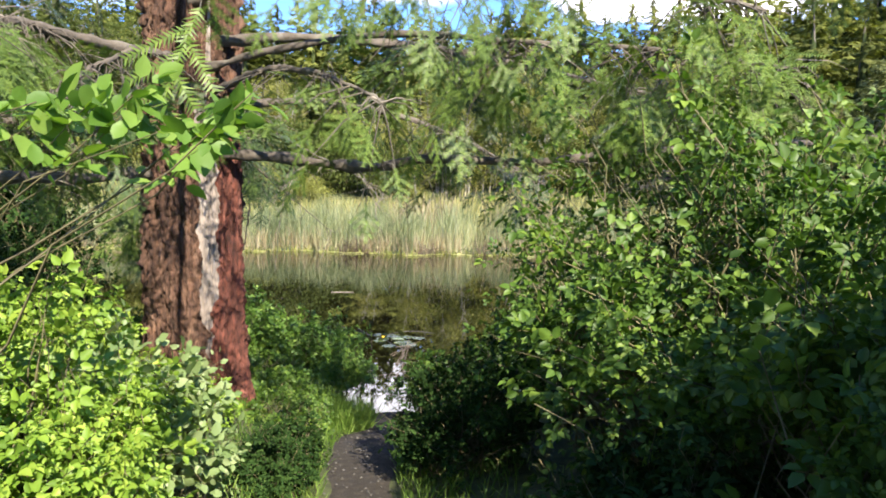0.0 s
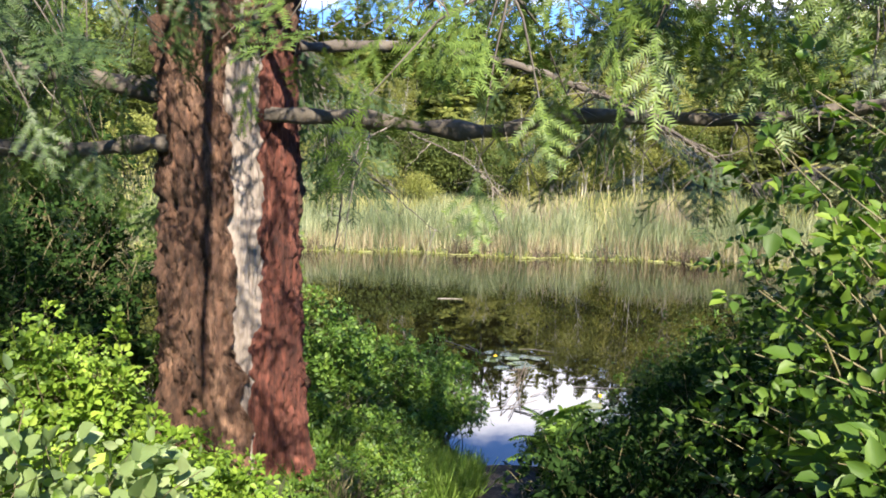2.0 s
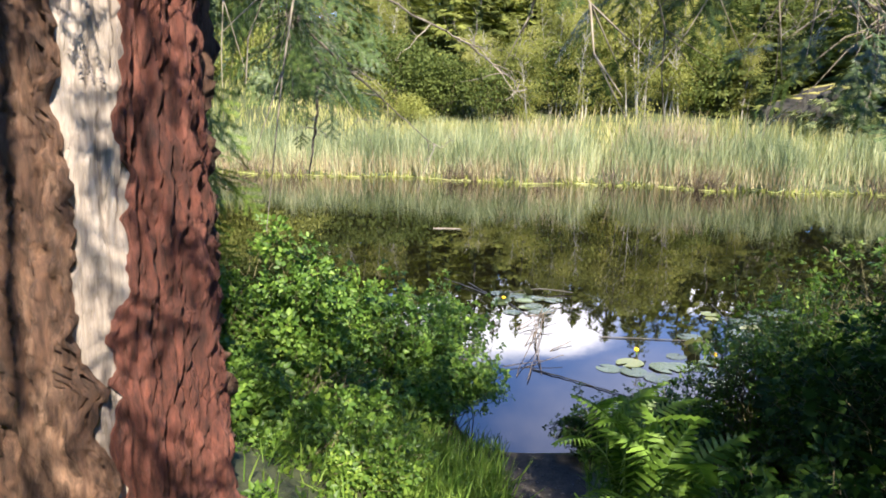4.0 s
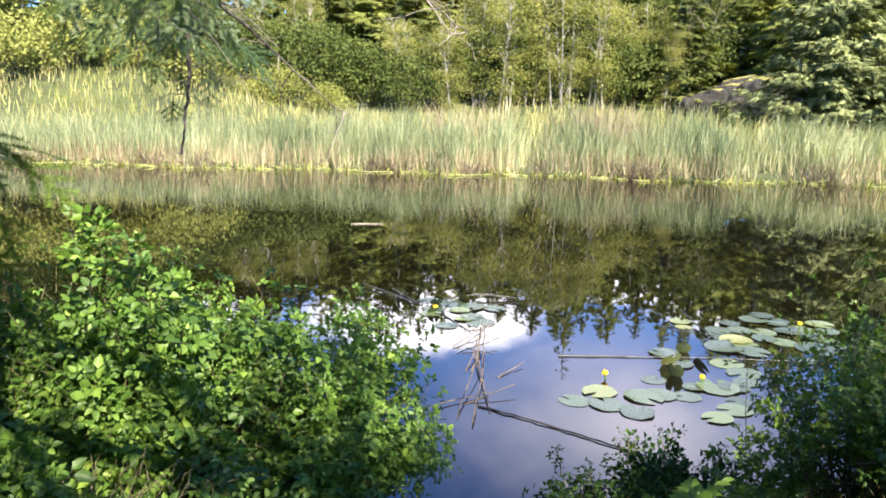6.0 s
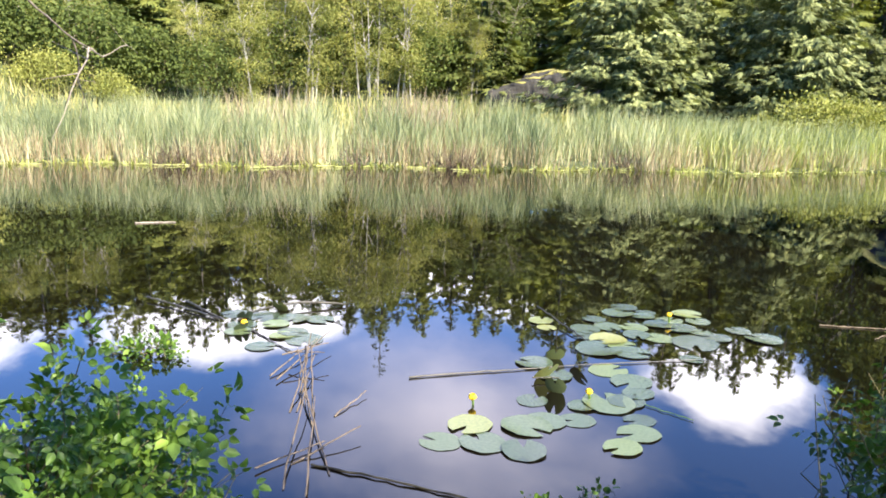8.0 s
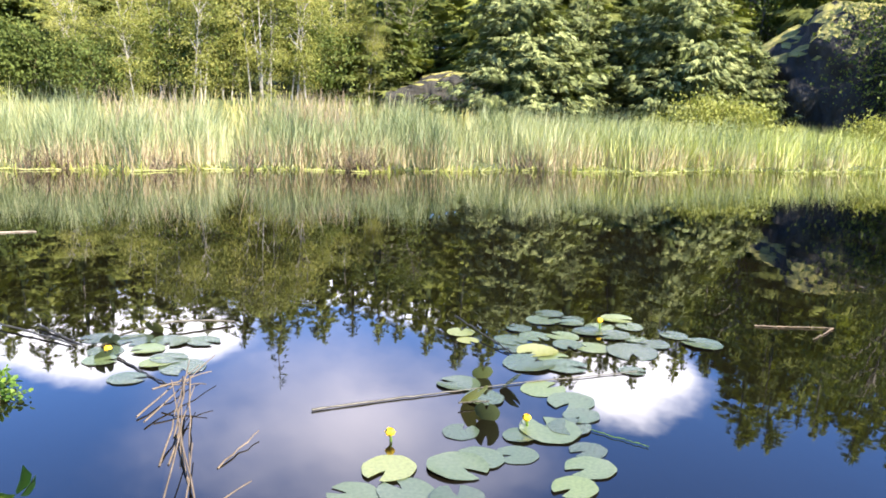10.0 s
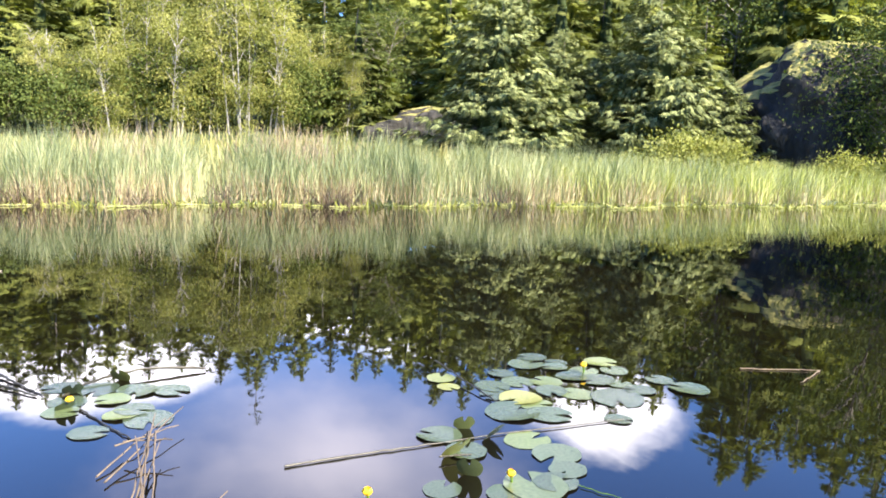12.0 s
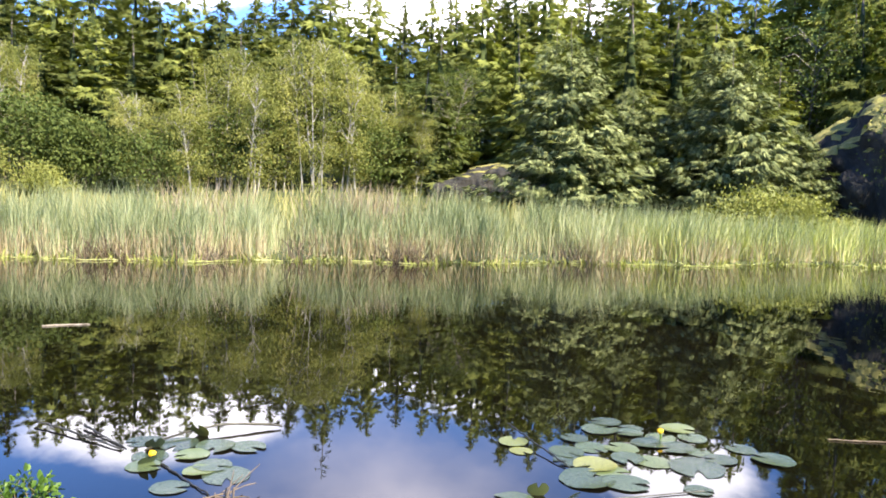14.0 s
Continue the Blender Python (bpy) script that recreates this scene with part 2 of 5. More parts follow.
def ground_material():
    m, n, l, b = nodes_of("ground_soil_and_grass")
    vec = coords(n, l, 1.0)
    c1, _ = noise_ramp(n, l, vec, 0.35, ((0.35, (0.045, 0.055, 0.02)), (0.55, (0.09, 0.11, 0.035)), (0.75, (0.19, 0.18, 0.07))), 8, 0.7)
    c2, f2 = noise_ramp(n, l, vec, 9.0, ((0.3, (0.35, 0.35, 0.35)), (0.7, (1.15, 1.15, 1.1))), 6, 0.7)
    mul = n.new("ShaderNodeMixRGB")
    mul.blend_type, mul.inputs["Fac"].default_value = "MULTIPLY", 1.0
    l.new(c1, mul.inputs["Color1"])
    l.new(c2, mul.inputs["Color2"])
    l.new(mul.outputs["Color"], b.inputs["Base Color"])
    b.inputs["Roughness"].default_value = 0.95
    bump(n, l, f2, 0.7, 0.04, b)
    return m


def water_material():
    m, n, l, b = nodes_of("dark_pond_water")
    vec = coords(n, l, (1.0, 0.45, 1.0))
    c, _ = noise_ramp(n, l, vec, 0.3, ((0.3, (0.0025, 0.0022, 0.0012)), (0.7, (0.006, 0.005, 0.003))), 3)
    l.new(c, b.inputs["Base Color"])
    b.inputs["Roughness"].default_value = 0.015
    b.inputs["IOR"].default_value = 1.6
    t = n.new("ShaderNodeTexNoise")
    t.inputs["Scale"].default_value, t.inputs["Detail"].default_value = 2.2, 3.0
    l.new(vec, t.inputs["Vector"])
    bump(n, l, t.outputs["Fac"], 0.06, 0.02, b)
    return m


def pad_material():
    m, n, l, b = nodes_of("lily_pad")
    info, ramp = n.new("ShaderNodeObjectInfo"), n.new("ShaderNodeValToRGB")
    els = ramp.color_ramp.elements
    els.new(0.5), els.new(0.85)
    for e, (p, c) in zip(els, ((0.0, (0.045, 0.065, 0.045)), (0.5, (0.075, 0.105, 0.065)), (0.85, (0.14, 0.18, 0.07)), (1.0, (0.22, 0.23, 0.07)))):
        e.position, e.color = p, (*c, 1)
    l.new(info.outputs["Random"], ramp.inputs["Fac"])
    vec = coords(n, l, 1.0)
    c2, f = noise_ramp(n, l, vec, 12.0, ((0.3, (0.7, 0.72, 0.7)), (0.7, (1.15, 1.1, 1.0))), 6)
    mul = n.new("ShaderNodeMixRGB")
    mul.blend_type, mul.inputs["Fac"].default_value = "MULTIPLY", 1.0
    l.new(ramp.outputs["Color"], mul.inputs["Color1"])
    l.new(c2, mul.inputs["Color2"])
    l.new(mul.outputs["Color"], b.inputs["Base Color"])
    b.inputs["Roughness"].default_value = 0.24
    bump(n, l, f, 0.3, 0.004, b)
    return m


M_GROUND, M_WATER, M_PAD = ground_material(), water_material(), pad_material()
M_PETAL = rough_material("yellow_petal", ((0.3, (0.75, 0.5, 0.02)), (0.7, (0.85, 0.65, 0.05))), 20, 0.5, 40, 0.002)
M_STRAW = rough_material("dead_reed_straw", ((0.3, (0.06, 0.045, 0.03)), (0.7, (0.19, 0.145, 0.10))), 12, 0.8, 30, 0.002)
M_WET = rough_material("wet_dark_wood", ((0.3, (0.010, 0.009, 0.007)), (0.7, (0.045, 0.040, 0.022))), 9, 0.4, 30, 0.004)

# ---- mesh helpers ----
RNG = np.random.default_rng(7)


def mesh_from(name, v, f, smooth=False):
    """v (n, 3), f (m, k): a mesh with faces of one size."""
    me = bpy.data.meshes.new(name)
    v, f = np.asarray(v, dtype=np.float32), np.asarray(f, dtype=np.int32)
    me.vertices.add(len(v))
    me.vertices.foreach_set("co", v.ravel())
    me.loops.add(f.size)
    me.loops.foreach_set("vertex_index", f.ravel())
    me.polygons.add(len(f))
    me.polygons.foreach_set("loop_start", np.arange(len(f), dtype=np.int32) * f.shape[1])
    me.update(calc_edges=True)
    me.validate()
    if smooth:
        me.shade_smooth()
    return me


def mesh_part(name, v, f, material, parent=None, label="", smooth=False):
    me = mesh_from(name, v, f, smooth)
    me.materials.append(material)
    ob = new(name, me)
    if parent:
        ob.parent = parent
    if label:
        tagged(ob, label)
    return ob


def unit(a):
    return a / np.maximum(np.linalg.norm(a, axis=-1, keepdims=True), 1e-9)


def scatter(tv, tf, pos, along, normal, size):
    """Copies of a template (x: side, y: along, z: normal) at N places, joined."""
    along = unit(along)
    side = unit(np.cross(along, normal))
    nor = np.cross(side, along)
    size = np.asarray(size)
    if size.ndim == 1:
        size = np.repeat(size[:, None], 3, 1)
    tv = np.asarray(tv, float)
    v = (pos[:, None, :] + side[:, None, :] * (tv[None, :, 0, None] * size[:, None, 0, None])
         + along[:, None, :] * (tv[None, :, 1, None] * size[:, None, 1, None])
         + nor[:, None, :] * (tv[None, :, 2, None] * size[:, None, 2, None]))
    f = np.asarray(tf)[None] + (np.arange(len(pos)) * len(tv))[:, None, None]
    return v.reshape(-1, 3), f.reshape(-1, len(tf[0]))


def tubes(lines, radii, sides=4):
    """Tapered tubes along lines (N, K, 3) with radii (N, K)."""
    lines, radii = np.asarray(lines, float), np.asarray(radii, float)
    nl, k, _ = lines.shape
    tan = unit(np.gradient(lines, axis=1))
    ref = np.where(np.abs(tan[..., 2:3]) > 0.9, np.array([1.0, 0, 0]), np.array([0, 0, 1.0]))
    a = unit(np.cross(tan, ref))
    b = np.cross(tan, a)
    ang = np.arange(sides) * 2 * np.pi / sides
    v = (lines[:, :, None, :] + (a[:, :, None, :] * np.cos(ang)[None, None, :, None]
         + b[:, :, None, :] * np.sin(ang)[None, None, :, None]) * radii[:, :, None, None])
    i = np.arange(nl)[:, None, None] * k * sides + np.arange(k - 1)[None, :, None] * sides
    s, s2 = np.arange(sides), (np.arange(sides) + 1) % sides
    f = np.stack([i + s, i + s2, i + s2 + sides, i + s + sides], -1)
    return v.reshape(-1, 3), f.reshape(-1, 4)


def join(*vf):
    vs, fs, o = [], [], 0
    for v, f in vf:
        vs.append(v)
        fs.append(np.asarray(f) + o)
        o += len(v)
    return np.concatenate(vs), np.concatenate(fs)


# leaf templates: one folded ovate leaf, three leaflets, a narrow blade, a needle spray
LEAF_V = [(0, 0, 0), (0.30, 0.22, 0.05), (0.36, 0.50, 0.06), (0.20, 0.80, 0.02), (0, 1.0, -0.08),
          (-0.20, 0.80, 0.02), (-0.36, 0.50, 0.06), (-0.30, 0.22, 0.05), (0, 0.5, -0.02)]
LEAF_F = [(8, i, (i + 1) % 8) for i in range(8)]
LEAFLET_V = [(0, 0, 0), (0.32, 0.30, 0.06), (0.26, 0.68, 0.05), (0, 1.0, -0.08), (-0.26, 0.68, 0.05), (-0.32, 0.30, 0.06)]
LEAFLET_F = [(0, 1, 2), (0, 2, 3), (0, 3, 4), (0, 4, 5)]


def trifoliate():
    vs, fs = [], []
    for ang, sc, off in ((0, 1.0, 0.30), (58, 0.82, 0.22), (-58, 0.82, 0.22)):
        c, s = math.cos(radians(ang)), math.sin(radians(ang))
        o = len(vs)
        for x, y, z in LEAFLET_V:
            x, y, z = x * sc * 0.62, (y * sc + off) * 0.62, z * sc
            vs.append((x * c + y * s, -x * s + y * c, z - 0.12 * y * y))
        fs += [tuple(i + o for i in f) for f in LEAFLET_F]
    return vs, fs


TRI_V, TRI_F = trifoliate()
LITE_V = TRI_V
LITE_F = [tuple(o + i for i in f) for o in (0, 6, 12) for f in ((0, 1, 3), (0, 3, 5))]
QUAD_V = [(0, 0, 0), (0.33, 0.45, 0.05), (0, 1, -0.06), (-0.33, 0.45, 0.05)]
QUAD_F = [(0, 1, 2), (0, 2, 3)]


def tuft():
    """A branchlet: five slender drooping slivers in a fan."""
    vs, fs = [], []
    for a, ln in ((-58, 0.62), (-28, 0.88), (0, 1.0), (28, 0.88), (58, 0.62)):
        c, q, o, w = math.cos(radians(a)), math.sin(radians(a)), len(vs), 0.12
        b = 0.30 * (1 - abs(a) / 90)
        vs += [(-w * c, b * 0.2 + w * q, 0.0), (w * c, b * 0.2 - w * q, 0.0), (q * ln * 0.8, c * ln + 0.05, -0.16 * ln)]
        fs.append((o, o + 1, o + 2))
    return vs, fs


TUFT_V, TUFT_F = tuft()
BLADE_V = [(-0.5, 0, 0), (0.5, 0, 0), (0.45, 0.6, 0.05), (-0.45, 0.6, 0.05), (0, 1, 0.22)]
BLADE_F = [(0, 1, 2), (0, 2, 3), (3, 2, 4)]


def needle_spray():
    """A twig with side twigs, needles on both sides."""
    vs, fs = [], []
    r = random.Random(3)

    def twig(x0, y0, dx, dy, length):
        for i in range(int(length * 30)):
            t = i / (length * 30) * length
            px, py = x0 + dx * t, y0 + dy * t
            for sgn in (1, -1):
                nx, ny = dx * 0.55 - sgn * dy * 0.85, dy * 0.55 + sgn * dx * 0.85
                q = 0.085 * r.uniform(0.8, 1.15)
                o, w = len(vs), 0.014
                z = r.uniform(-0.02, 0.03)
                vs.extend([(px - dx * w, py - dy * w, 0), (px + dx * w, py + dy * w, 0), (px + nx * q, py + ny * q, z)])
                fs.append((o, o + 1, o + 2))
    twig(0, 0, 0, 1, 1.0)
    for y, sgn in ((0.15, 1), (0.25, -1), (0.38, 1), (0.5, -1), (0.62, 1), (0.72, -1)):
        twig(0, y, sgn * 0.72, 0.69, 0.55 * (1.15 - y))
    return [(x, y, z - 0.18 * y * y - 0.12 * x * x) for x, y, z in vs], fs


SPRAY_V, SPRAY_F = needle_spray()


# ---- terrain ----
def smooth(a, b, x):
    t = np.clip((x - a) / (b - a), 0, 1)
    return t * t * (3 - 2 * t)


def path_x(y):
    return np.interp(y, [-4, 0, 1.5, 3, 5, 6.5, 7.7], [0.1, 0.02, -0.12, -0.36, -0.66, -0.74, -0.60])


def shore_y(x):
    return 27.5 + 0.9 * np.sin(x * 0.11 + 2.6) + 0.35 * np.sin(x * 0.9) + 0.2 * np.sin(x * 2.3 + 1)


def bank_y(x):
    return 8.85 + 0.18 * np.sin(x * 2.1) + 0.5 * smooth(0.6, 2.5, x) + 1.0 * smooth(-0.8, -1.6, x) - 1.5 * smooth(6, 20, np.abs(x))


def ground_z(x, y):
    x, y = np.asarray(x, float), np.asarray(y, float)
    near = np.interp(y - (bank_y(x) - 8.85), [-40, -3, 0, 2.8, 4.9, 6.4, 7.7, 8.6, 9.2, 10.5, 14],
                     [3.5, 1.45, 1.28, 1.02, 0.74, 0.45, 0.24, 0.08, -0.18, -0.55, -0.9])
    dx = x - path_x(y)
    near = near + (0.10 * smooth(0.3, 1.2, np.abs(dx)) + 0.25 * smooth(1.0, 3.5, np.abs(dx))) * smooth(8.9, 6.5, y)
    near = near + 0.22 * np.exp(-((x + 1.88) ** 2 + (y - 5.75) ** 2) / 0.9)
    near = near + 0.03 * np.sin(x * 3.1 + y) * np.sin(y * 2.7 - x) * smooth(0.2, 0.8, np.abs(dx))
    d = y - shore_y(x)
    far = np.interp(d, [-14, -1.2, -0.2, 0.5, 9, 20, 45, 90, 200, 500], [-0.9, -0.5, -0.08, 0.06, 0.3, 1.0, 6.0, 14, 22, 30])
    far = far + 3.4 * smooth(4, 20, d) * smooth(-8, -20, x) * (1 - smooth(40, 90, d))
    far = far + 0.3 * np.sin(x * 0.33) * np.sin(y * 0.27) * smooth(6, 20, d)
    return np.where(y < 17, near, far)


def axis(*runs):
    return np.concatenate([np.arange(a, b, s) for a, b, s in runs])


gx = axis((-420, -60, 30), (-60, -20, 4), (-20, -6, 1), (-6, 6, 0.16), (6, 20, 1), (20, 60, 4), (60, 421, 30))
gy = axis((-300, -40, 30), (-40, -4, 3), (-4, 10.5, 0.16), (10.5, 24, 1.5), (24, 34, 0.5), (34, 90, 2), (90, 521, 30))
GX, GY = np.meshgrid(gx, gy)
gv = np.stack([GX, GY, ground_z(GX, GY)], -1).reshape(-1, 3)
ii = (np.arange(len(gy) - 1)[:, None] * len(gx) + np.arange(len(gx) - 1)[None]).ravel()
gf = np.stack([ii, ii + 1, ii + 1 + len(gx), ii + len(gx)], -1)
tagged(mesh_part("ground", gv, gf, M_GROUND, smooth=True), "sloping earth ground with thin grass round a pond", "ground", kind="structure")

wx, wy = np.linspace(-90, 110, 60), np.linspace(8.0, 31.0, 30)
WX, WY = np.meshgrid(wx, wy)
ii = (np.arange(29)[:, None] * 60 + np.arange(59)[None]).ravel()
tagged(mesh_part("water", np.stack([WX, WY, 0 * WX], -1).reshape(-1, 3), np.stack([ii, ii + 1, ii + 61, ii + 60], -1), M_WATER, smooth=True),
       "dark still pond water mirroring trees and sky", "water", kind="structure")

# trodden path
py = np.linspace(-4, 8.4, 90)
pk = np.linspace(-1, 1, 9)
half = 0.27 + 0.05 * np.sin(py * 2.3) + 0.03 * np.sin(py * 5.1)
PX = path_x(py)[:, None] + 0.12 * smooth(2, 5, py)[:, None] + pk[None] * half[:, None]
PY = np.repeat(py[:, None], 9, 1)
PZ = ground_z(PX, PY) + 0.018 - 0.02 * np.abs(pk[None]) ** 3
ii = (np.arange(89)[:, None] * 9 + np.arange(8)[None]).ravel()
tagged(mesh_part("path", np.stack([PX, PY, PZ], -1).reshape(-1, 3), np.stack([ii, ii + 1, ii + 10, ii + 9], -1), M_SOIL, smooth=True),
       "narrow trodden dark soil path down to the water", "path", kind="structure")


# ---- plants ----
def thing(name, x, y, z, label, category, group="", kind=""):
    ob = new(name)
    ob.location = (x, y, z)
    ob.empty_display_size = 0.2
    return tagged(ob, label, category, group, kind)


def bush(name, label, x, y, rx, ry, top, stems, leaves, size, material, template="tri", seed=1, base=None, category="shrub",
         loose=0.18, lean=(0, 0), group="", lift=0.25, z0=None, low=0.55):
    """A shrub of arching stems that carry leaves, inside a dome of radii rx, ry."""
    r = np.random.default_rng(seed)
    gz = float(ground_z(x, y)) if z0 is None else z0
    ob = thing(name, x, y, gz, label, category, group)
    height = top - gz
    ang = r.uniform(0, 2 * np.pi, stems)
    u = np.sqrt(r.uniform(0.0, 1.0, stems))
    tipx, tipy = rx * u * np.cos(ang), ry * u * np.sin(ang)
    tipz = height * (np.sqrt(np.clip(1 - (0.93 * u) ** 2.2, 0, 1)) * r.uniform(low, 1.0, stems) + 0.05)
    ph = r.uniform(0, 6.3, 4)
    lump = np.sin(tipx * 4.2 / max(rx, 0.3) + ph[0]) * np.sin(tipy * 4.2 / max(ry, 0.3) + ph[1]) + 0.6 * np.sin(tipx * 8.5 / max(rx, 0.3) + ph[2]) * np.sin(tipy * 8.5 / max(ry, 0.3) + ph[3])
    tipz = tipz * (1 + (0.16 * lump if low < 0.8 else 0))
    tipz = height * r.uniform(low, 1.0, stems) if low > 0.9 else tipz
    tall = r.uniform(size=stems) < loose
    tipz = np.where(tall, tipz * r.uniform(1.02, 1.22, stems), tipz)
    basex, basey = tipx * 0.45 + r.normal(0, 0.12 * rx, stems), tipy * 0.45 + r.normal(0, 0.12 * ry, stems)
    k = 7
    t = np.linspace(0, 1, k)
    px = basex[:, None] + (tipx - basex + lean[0])[:, None] * t ** 1.4
    py_ = basey[:, None] + (tipy - basey + lean[1])[:, None] * t ** 1.4
    gzs = np.clip(ground_z(x + basex, y + basey) - gz, -0.6, 0.6) if z0 is None else 0 * basex
    pz = gzs[:, None] - 0.03 + (tipz - gzs)[:, None] * (t ** 0.85 - 0.10 * t ** 4)
    lines = np.stack([px, py_, pz], -1)
    lines[:, 1:-1] += r.normal(0, 0.035 * height, (stems, k - 2, 3)) * np.array([1, 1, 0.4])
    rad = np.linspace(1, 0.25, k)[None] * (0.0035 + 0.0025 * r.uniform(size=stems))[:, None] * max(1.0, height * 0.8)
    tagged(mesh_part("underwood", *tubes(lines, rad, 3), M_STEM, ob, "thin brown-green woody stems"), kind="stuff")
    n = stems * leaves
    sid = np.repeat(np.arange(stems), leaves)
    s = lift + (1 - lift) * r.uniform(size=n) ** 0.75
    f = s * (k - 1)
    i0 = np.minimum(f.astype(int), k - 2)
    fr = (f - i0)[:, None]
    pos = lines[sid, i0] * (1 - fr) + lines[sid, i0 + 1] * fr
    tan = unit(lines[sid, i0 + 1] - lines[sid, i0])
    out = unit(np.stack([pos[:, 0], pos[:, 1], 0 * s + 0.05], -1))
    spin = unit(r.normal(size=(n, 3)))
    along = unit(0.35 * tan + 0.95 * spin + 0.35 * out + np.array([0, 0, -0.08]))
    pos = pos + along * (0.02 + r.uniform(0, 0.10, n) * rx)[:, None] * 0.9
    normal = unit(np.array([0.12, -0.12, 0.9]) + 0.55 * out + 0.55 * r.normal(size=(n, 3)))
    sz = size * r.uniform(0.55, 1.25, n) * (1.0 - 0.25 * s) * r.uniform(0.65, 1.35, stems)[sid]
    # leaves gather in tufts, with shaded gaps between them
    fr_ = 5.2 / max(0.45, min(rx, 1.1))
    g = (np.sin(pos[:, 0] * fr_ + ph[0] + 1.3 * np.sin(pos[:, 2] * fr_)) + np.sin(pos[:, 1] * fr_ + ph[1] + 1.3 * np.sin(pos[:, 0] * fr_))
         + np.sin(pos[:, 2] * fr_ * 1.2 + ph[2] + 1.3 * np.sin(pos[:, 1] * fr_)))
    ok = g + 0.5 * r.normal(size=n) > (-0.75 if n > 3000 else -9)
    pos, along, normal, sz = pos[ok], along[ok], normal[ok], sz[ok]
    tv, tf = {"tri": (TRI_V, TRI_F), "lite": (LITE_V, LITE_F), "leaf": (LEAF_V, LEAF_F), "quad": (QUAD_V, QUAD_F)}[template]
    tagged(mesh_part("foliage", *scatter(tv, tf, pos, along, normal, sz), material, ob), kind="stuff")
    return ob


def conifer_meshes(height, radius, boughs, per, seed, needle, material, bark, bare=0.06, droop=0.25, taper=0.85, wide=0.9, trunk_r=0.010, hang=0.25, core=0.28, perk=0.0, inner_t=0.22):
    """A trunk with drooping boughs; every bough carries a flat, ragged fan of twigs."""
    r = np.random.default_rng(seed)
    u = (np.arange(boughs) + r.uniform(0, 1, boughs)) / boughs
    f = bare + (0.985 - bare) * u ** 0.9
    ang = np.arange(boughs) * 2.39996 + r.normal(0, 0.5, boughs)
    ph = r.uniform(0, 6.3, 3)
    lobes = 1 + 0.14 * np.sin(2 * ang + 7 * f + ph[0]) + 0.12 * np.sin(3 * ang - 11 * f + ph[1])

    def profile(q):
        return np.clip((1 - q) / (1 - bare), 0, 1) ** taper * np.clip(0.72 + 2.2 * (q - bare), 0, 1)

    length = radius * profile(f) * lobes * r.uniform(0.7, 1.12, boughs) + 0.03 * radius
    rise = r.uniform(-0.06, 0.16, boughs)
    sag = droop * r.uniform(0.7, 1.3, boughs)
    out = np.stack([np.cos(ang), np.sin(ang), 0 * ang], -1)
    tang = np.stack([-np.sin(ang), np.cos(ang), 0 * ang], -1)
    up = np.array([0, 0, 1.0])

    def on_bough(i, t):
        return out[i] * (length[i] * t)[..., None] + up * (f[i] * height + length[i] * (rise[i] * t - sag[i] * t ** 2 + 0.14 * t ** 4))[..., None]

    tk = np.linspace(0, 1, 9)
    tl = np.stack([0.008 * height * np.sin(tk * 5 + seed), 0.008 * height * np.cos(tk * 4 + seed), height * tk - 0.3], -1)[None]
    tr = (trunk_r * height * (1 - 0.96 * tk) + 0.01)[None]
    trunk = mesh_from("trunk", *tubes(tl, tr, 7))
    trunk.materials.append(bark)
    share = np.maximum(0.3, length / length.mean()) ** 0.4
    n = boughs * per
    bid = np.sort(r.choice(boughs, n, p=share / share.sum()))
    t = inner_t + (1 - inner_t) * r.uniform(size=n) ** 0.8
    side = r.choice((-1.0, 1.0), n) * np.abs(r.normal(0, 1, n))
    pos = on_bough(bid, t) + tang[bid] * (side * 0.17 * length[bid] * (1.15 - 0.75 * t))[:, None]
    pos += up * (-0.03 * np.abs(side) * length[bid] + r.normal(0, 0.02, n) * radius)[:, None]
    fall = (r.uniform(size=n) < hang)[:, None]
    along = unit(out[bid] * 0.85 + tang[bid] * np.clip(side * 0.6, -1, 1)[:, None] + up * (perk + 0.05 - 0.35 * t[:, None]) + 0.22 * r.normal(size=(n, 3)) - fall * up * 0.9)
    normal = unit(up * 0.9 + 0.45 * out[bid] + 0.3 * r.normal(size=(n, 3)))
    ln = needle * r.uniform(0.55, 1.3, n) * np.clip(length[bid] / radius, 0.12, 1) ** 0.7
    top = 22
    pos = np.concatenate([pos, up * (height * np.linspace(0.86, 0.985, top))[:, None]])
    along = np.concatenate([along, unit(np.stack([r.normal(0, 0.5, top), r.normal(0, 0.5, top), np.linspace(0.3, 1.6, top)], -1))])
    normal = np.concatenate([normal, unit(r.normal(size=(top, 3)) + np.array([0, -0.5, 0]))])
    ln = np.concatenate([ln, needle * np.linspace(0.5, 0.3, top)])
    parts = [scatter(TUFT_V, TUFT_F, pos, along, normal, np.stack([ln * wide, ln, ln], -1))]
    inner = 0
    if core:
        # solid dark cone round the trunk, standing for the shade inside the crown
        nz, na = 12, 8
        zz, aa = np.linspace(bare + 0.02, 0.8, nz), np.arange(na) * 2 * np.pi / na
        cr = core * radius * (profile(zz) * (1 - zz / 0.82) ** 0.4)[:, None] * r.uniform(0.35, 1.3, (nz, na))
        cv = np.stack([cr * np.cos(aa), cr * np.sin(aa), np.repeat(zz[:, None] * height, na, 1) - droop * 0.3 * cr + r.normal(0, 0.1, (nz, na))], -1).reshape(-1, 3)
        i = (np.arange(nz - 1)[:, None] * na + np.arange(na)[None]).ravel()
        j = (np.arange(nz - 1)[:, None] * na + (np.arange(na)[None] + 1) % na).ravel()
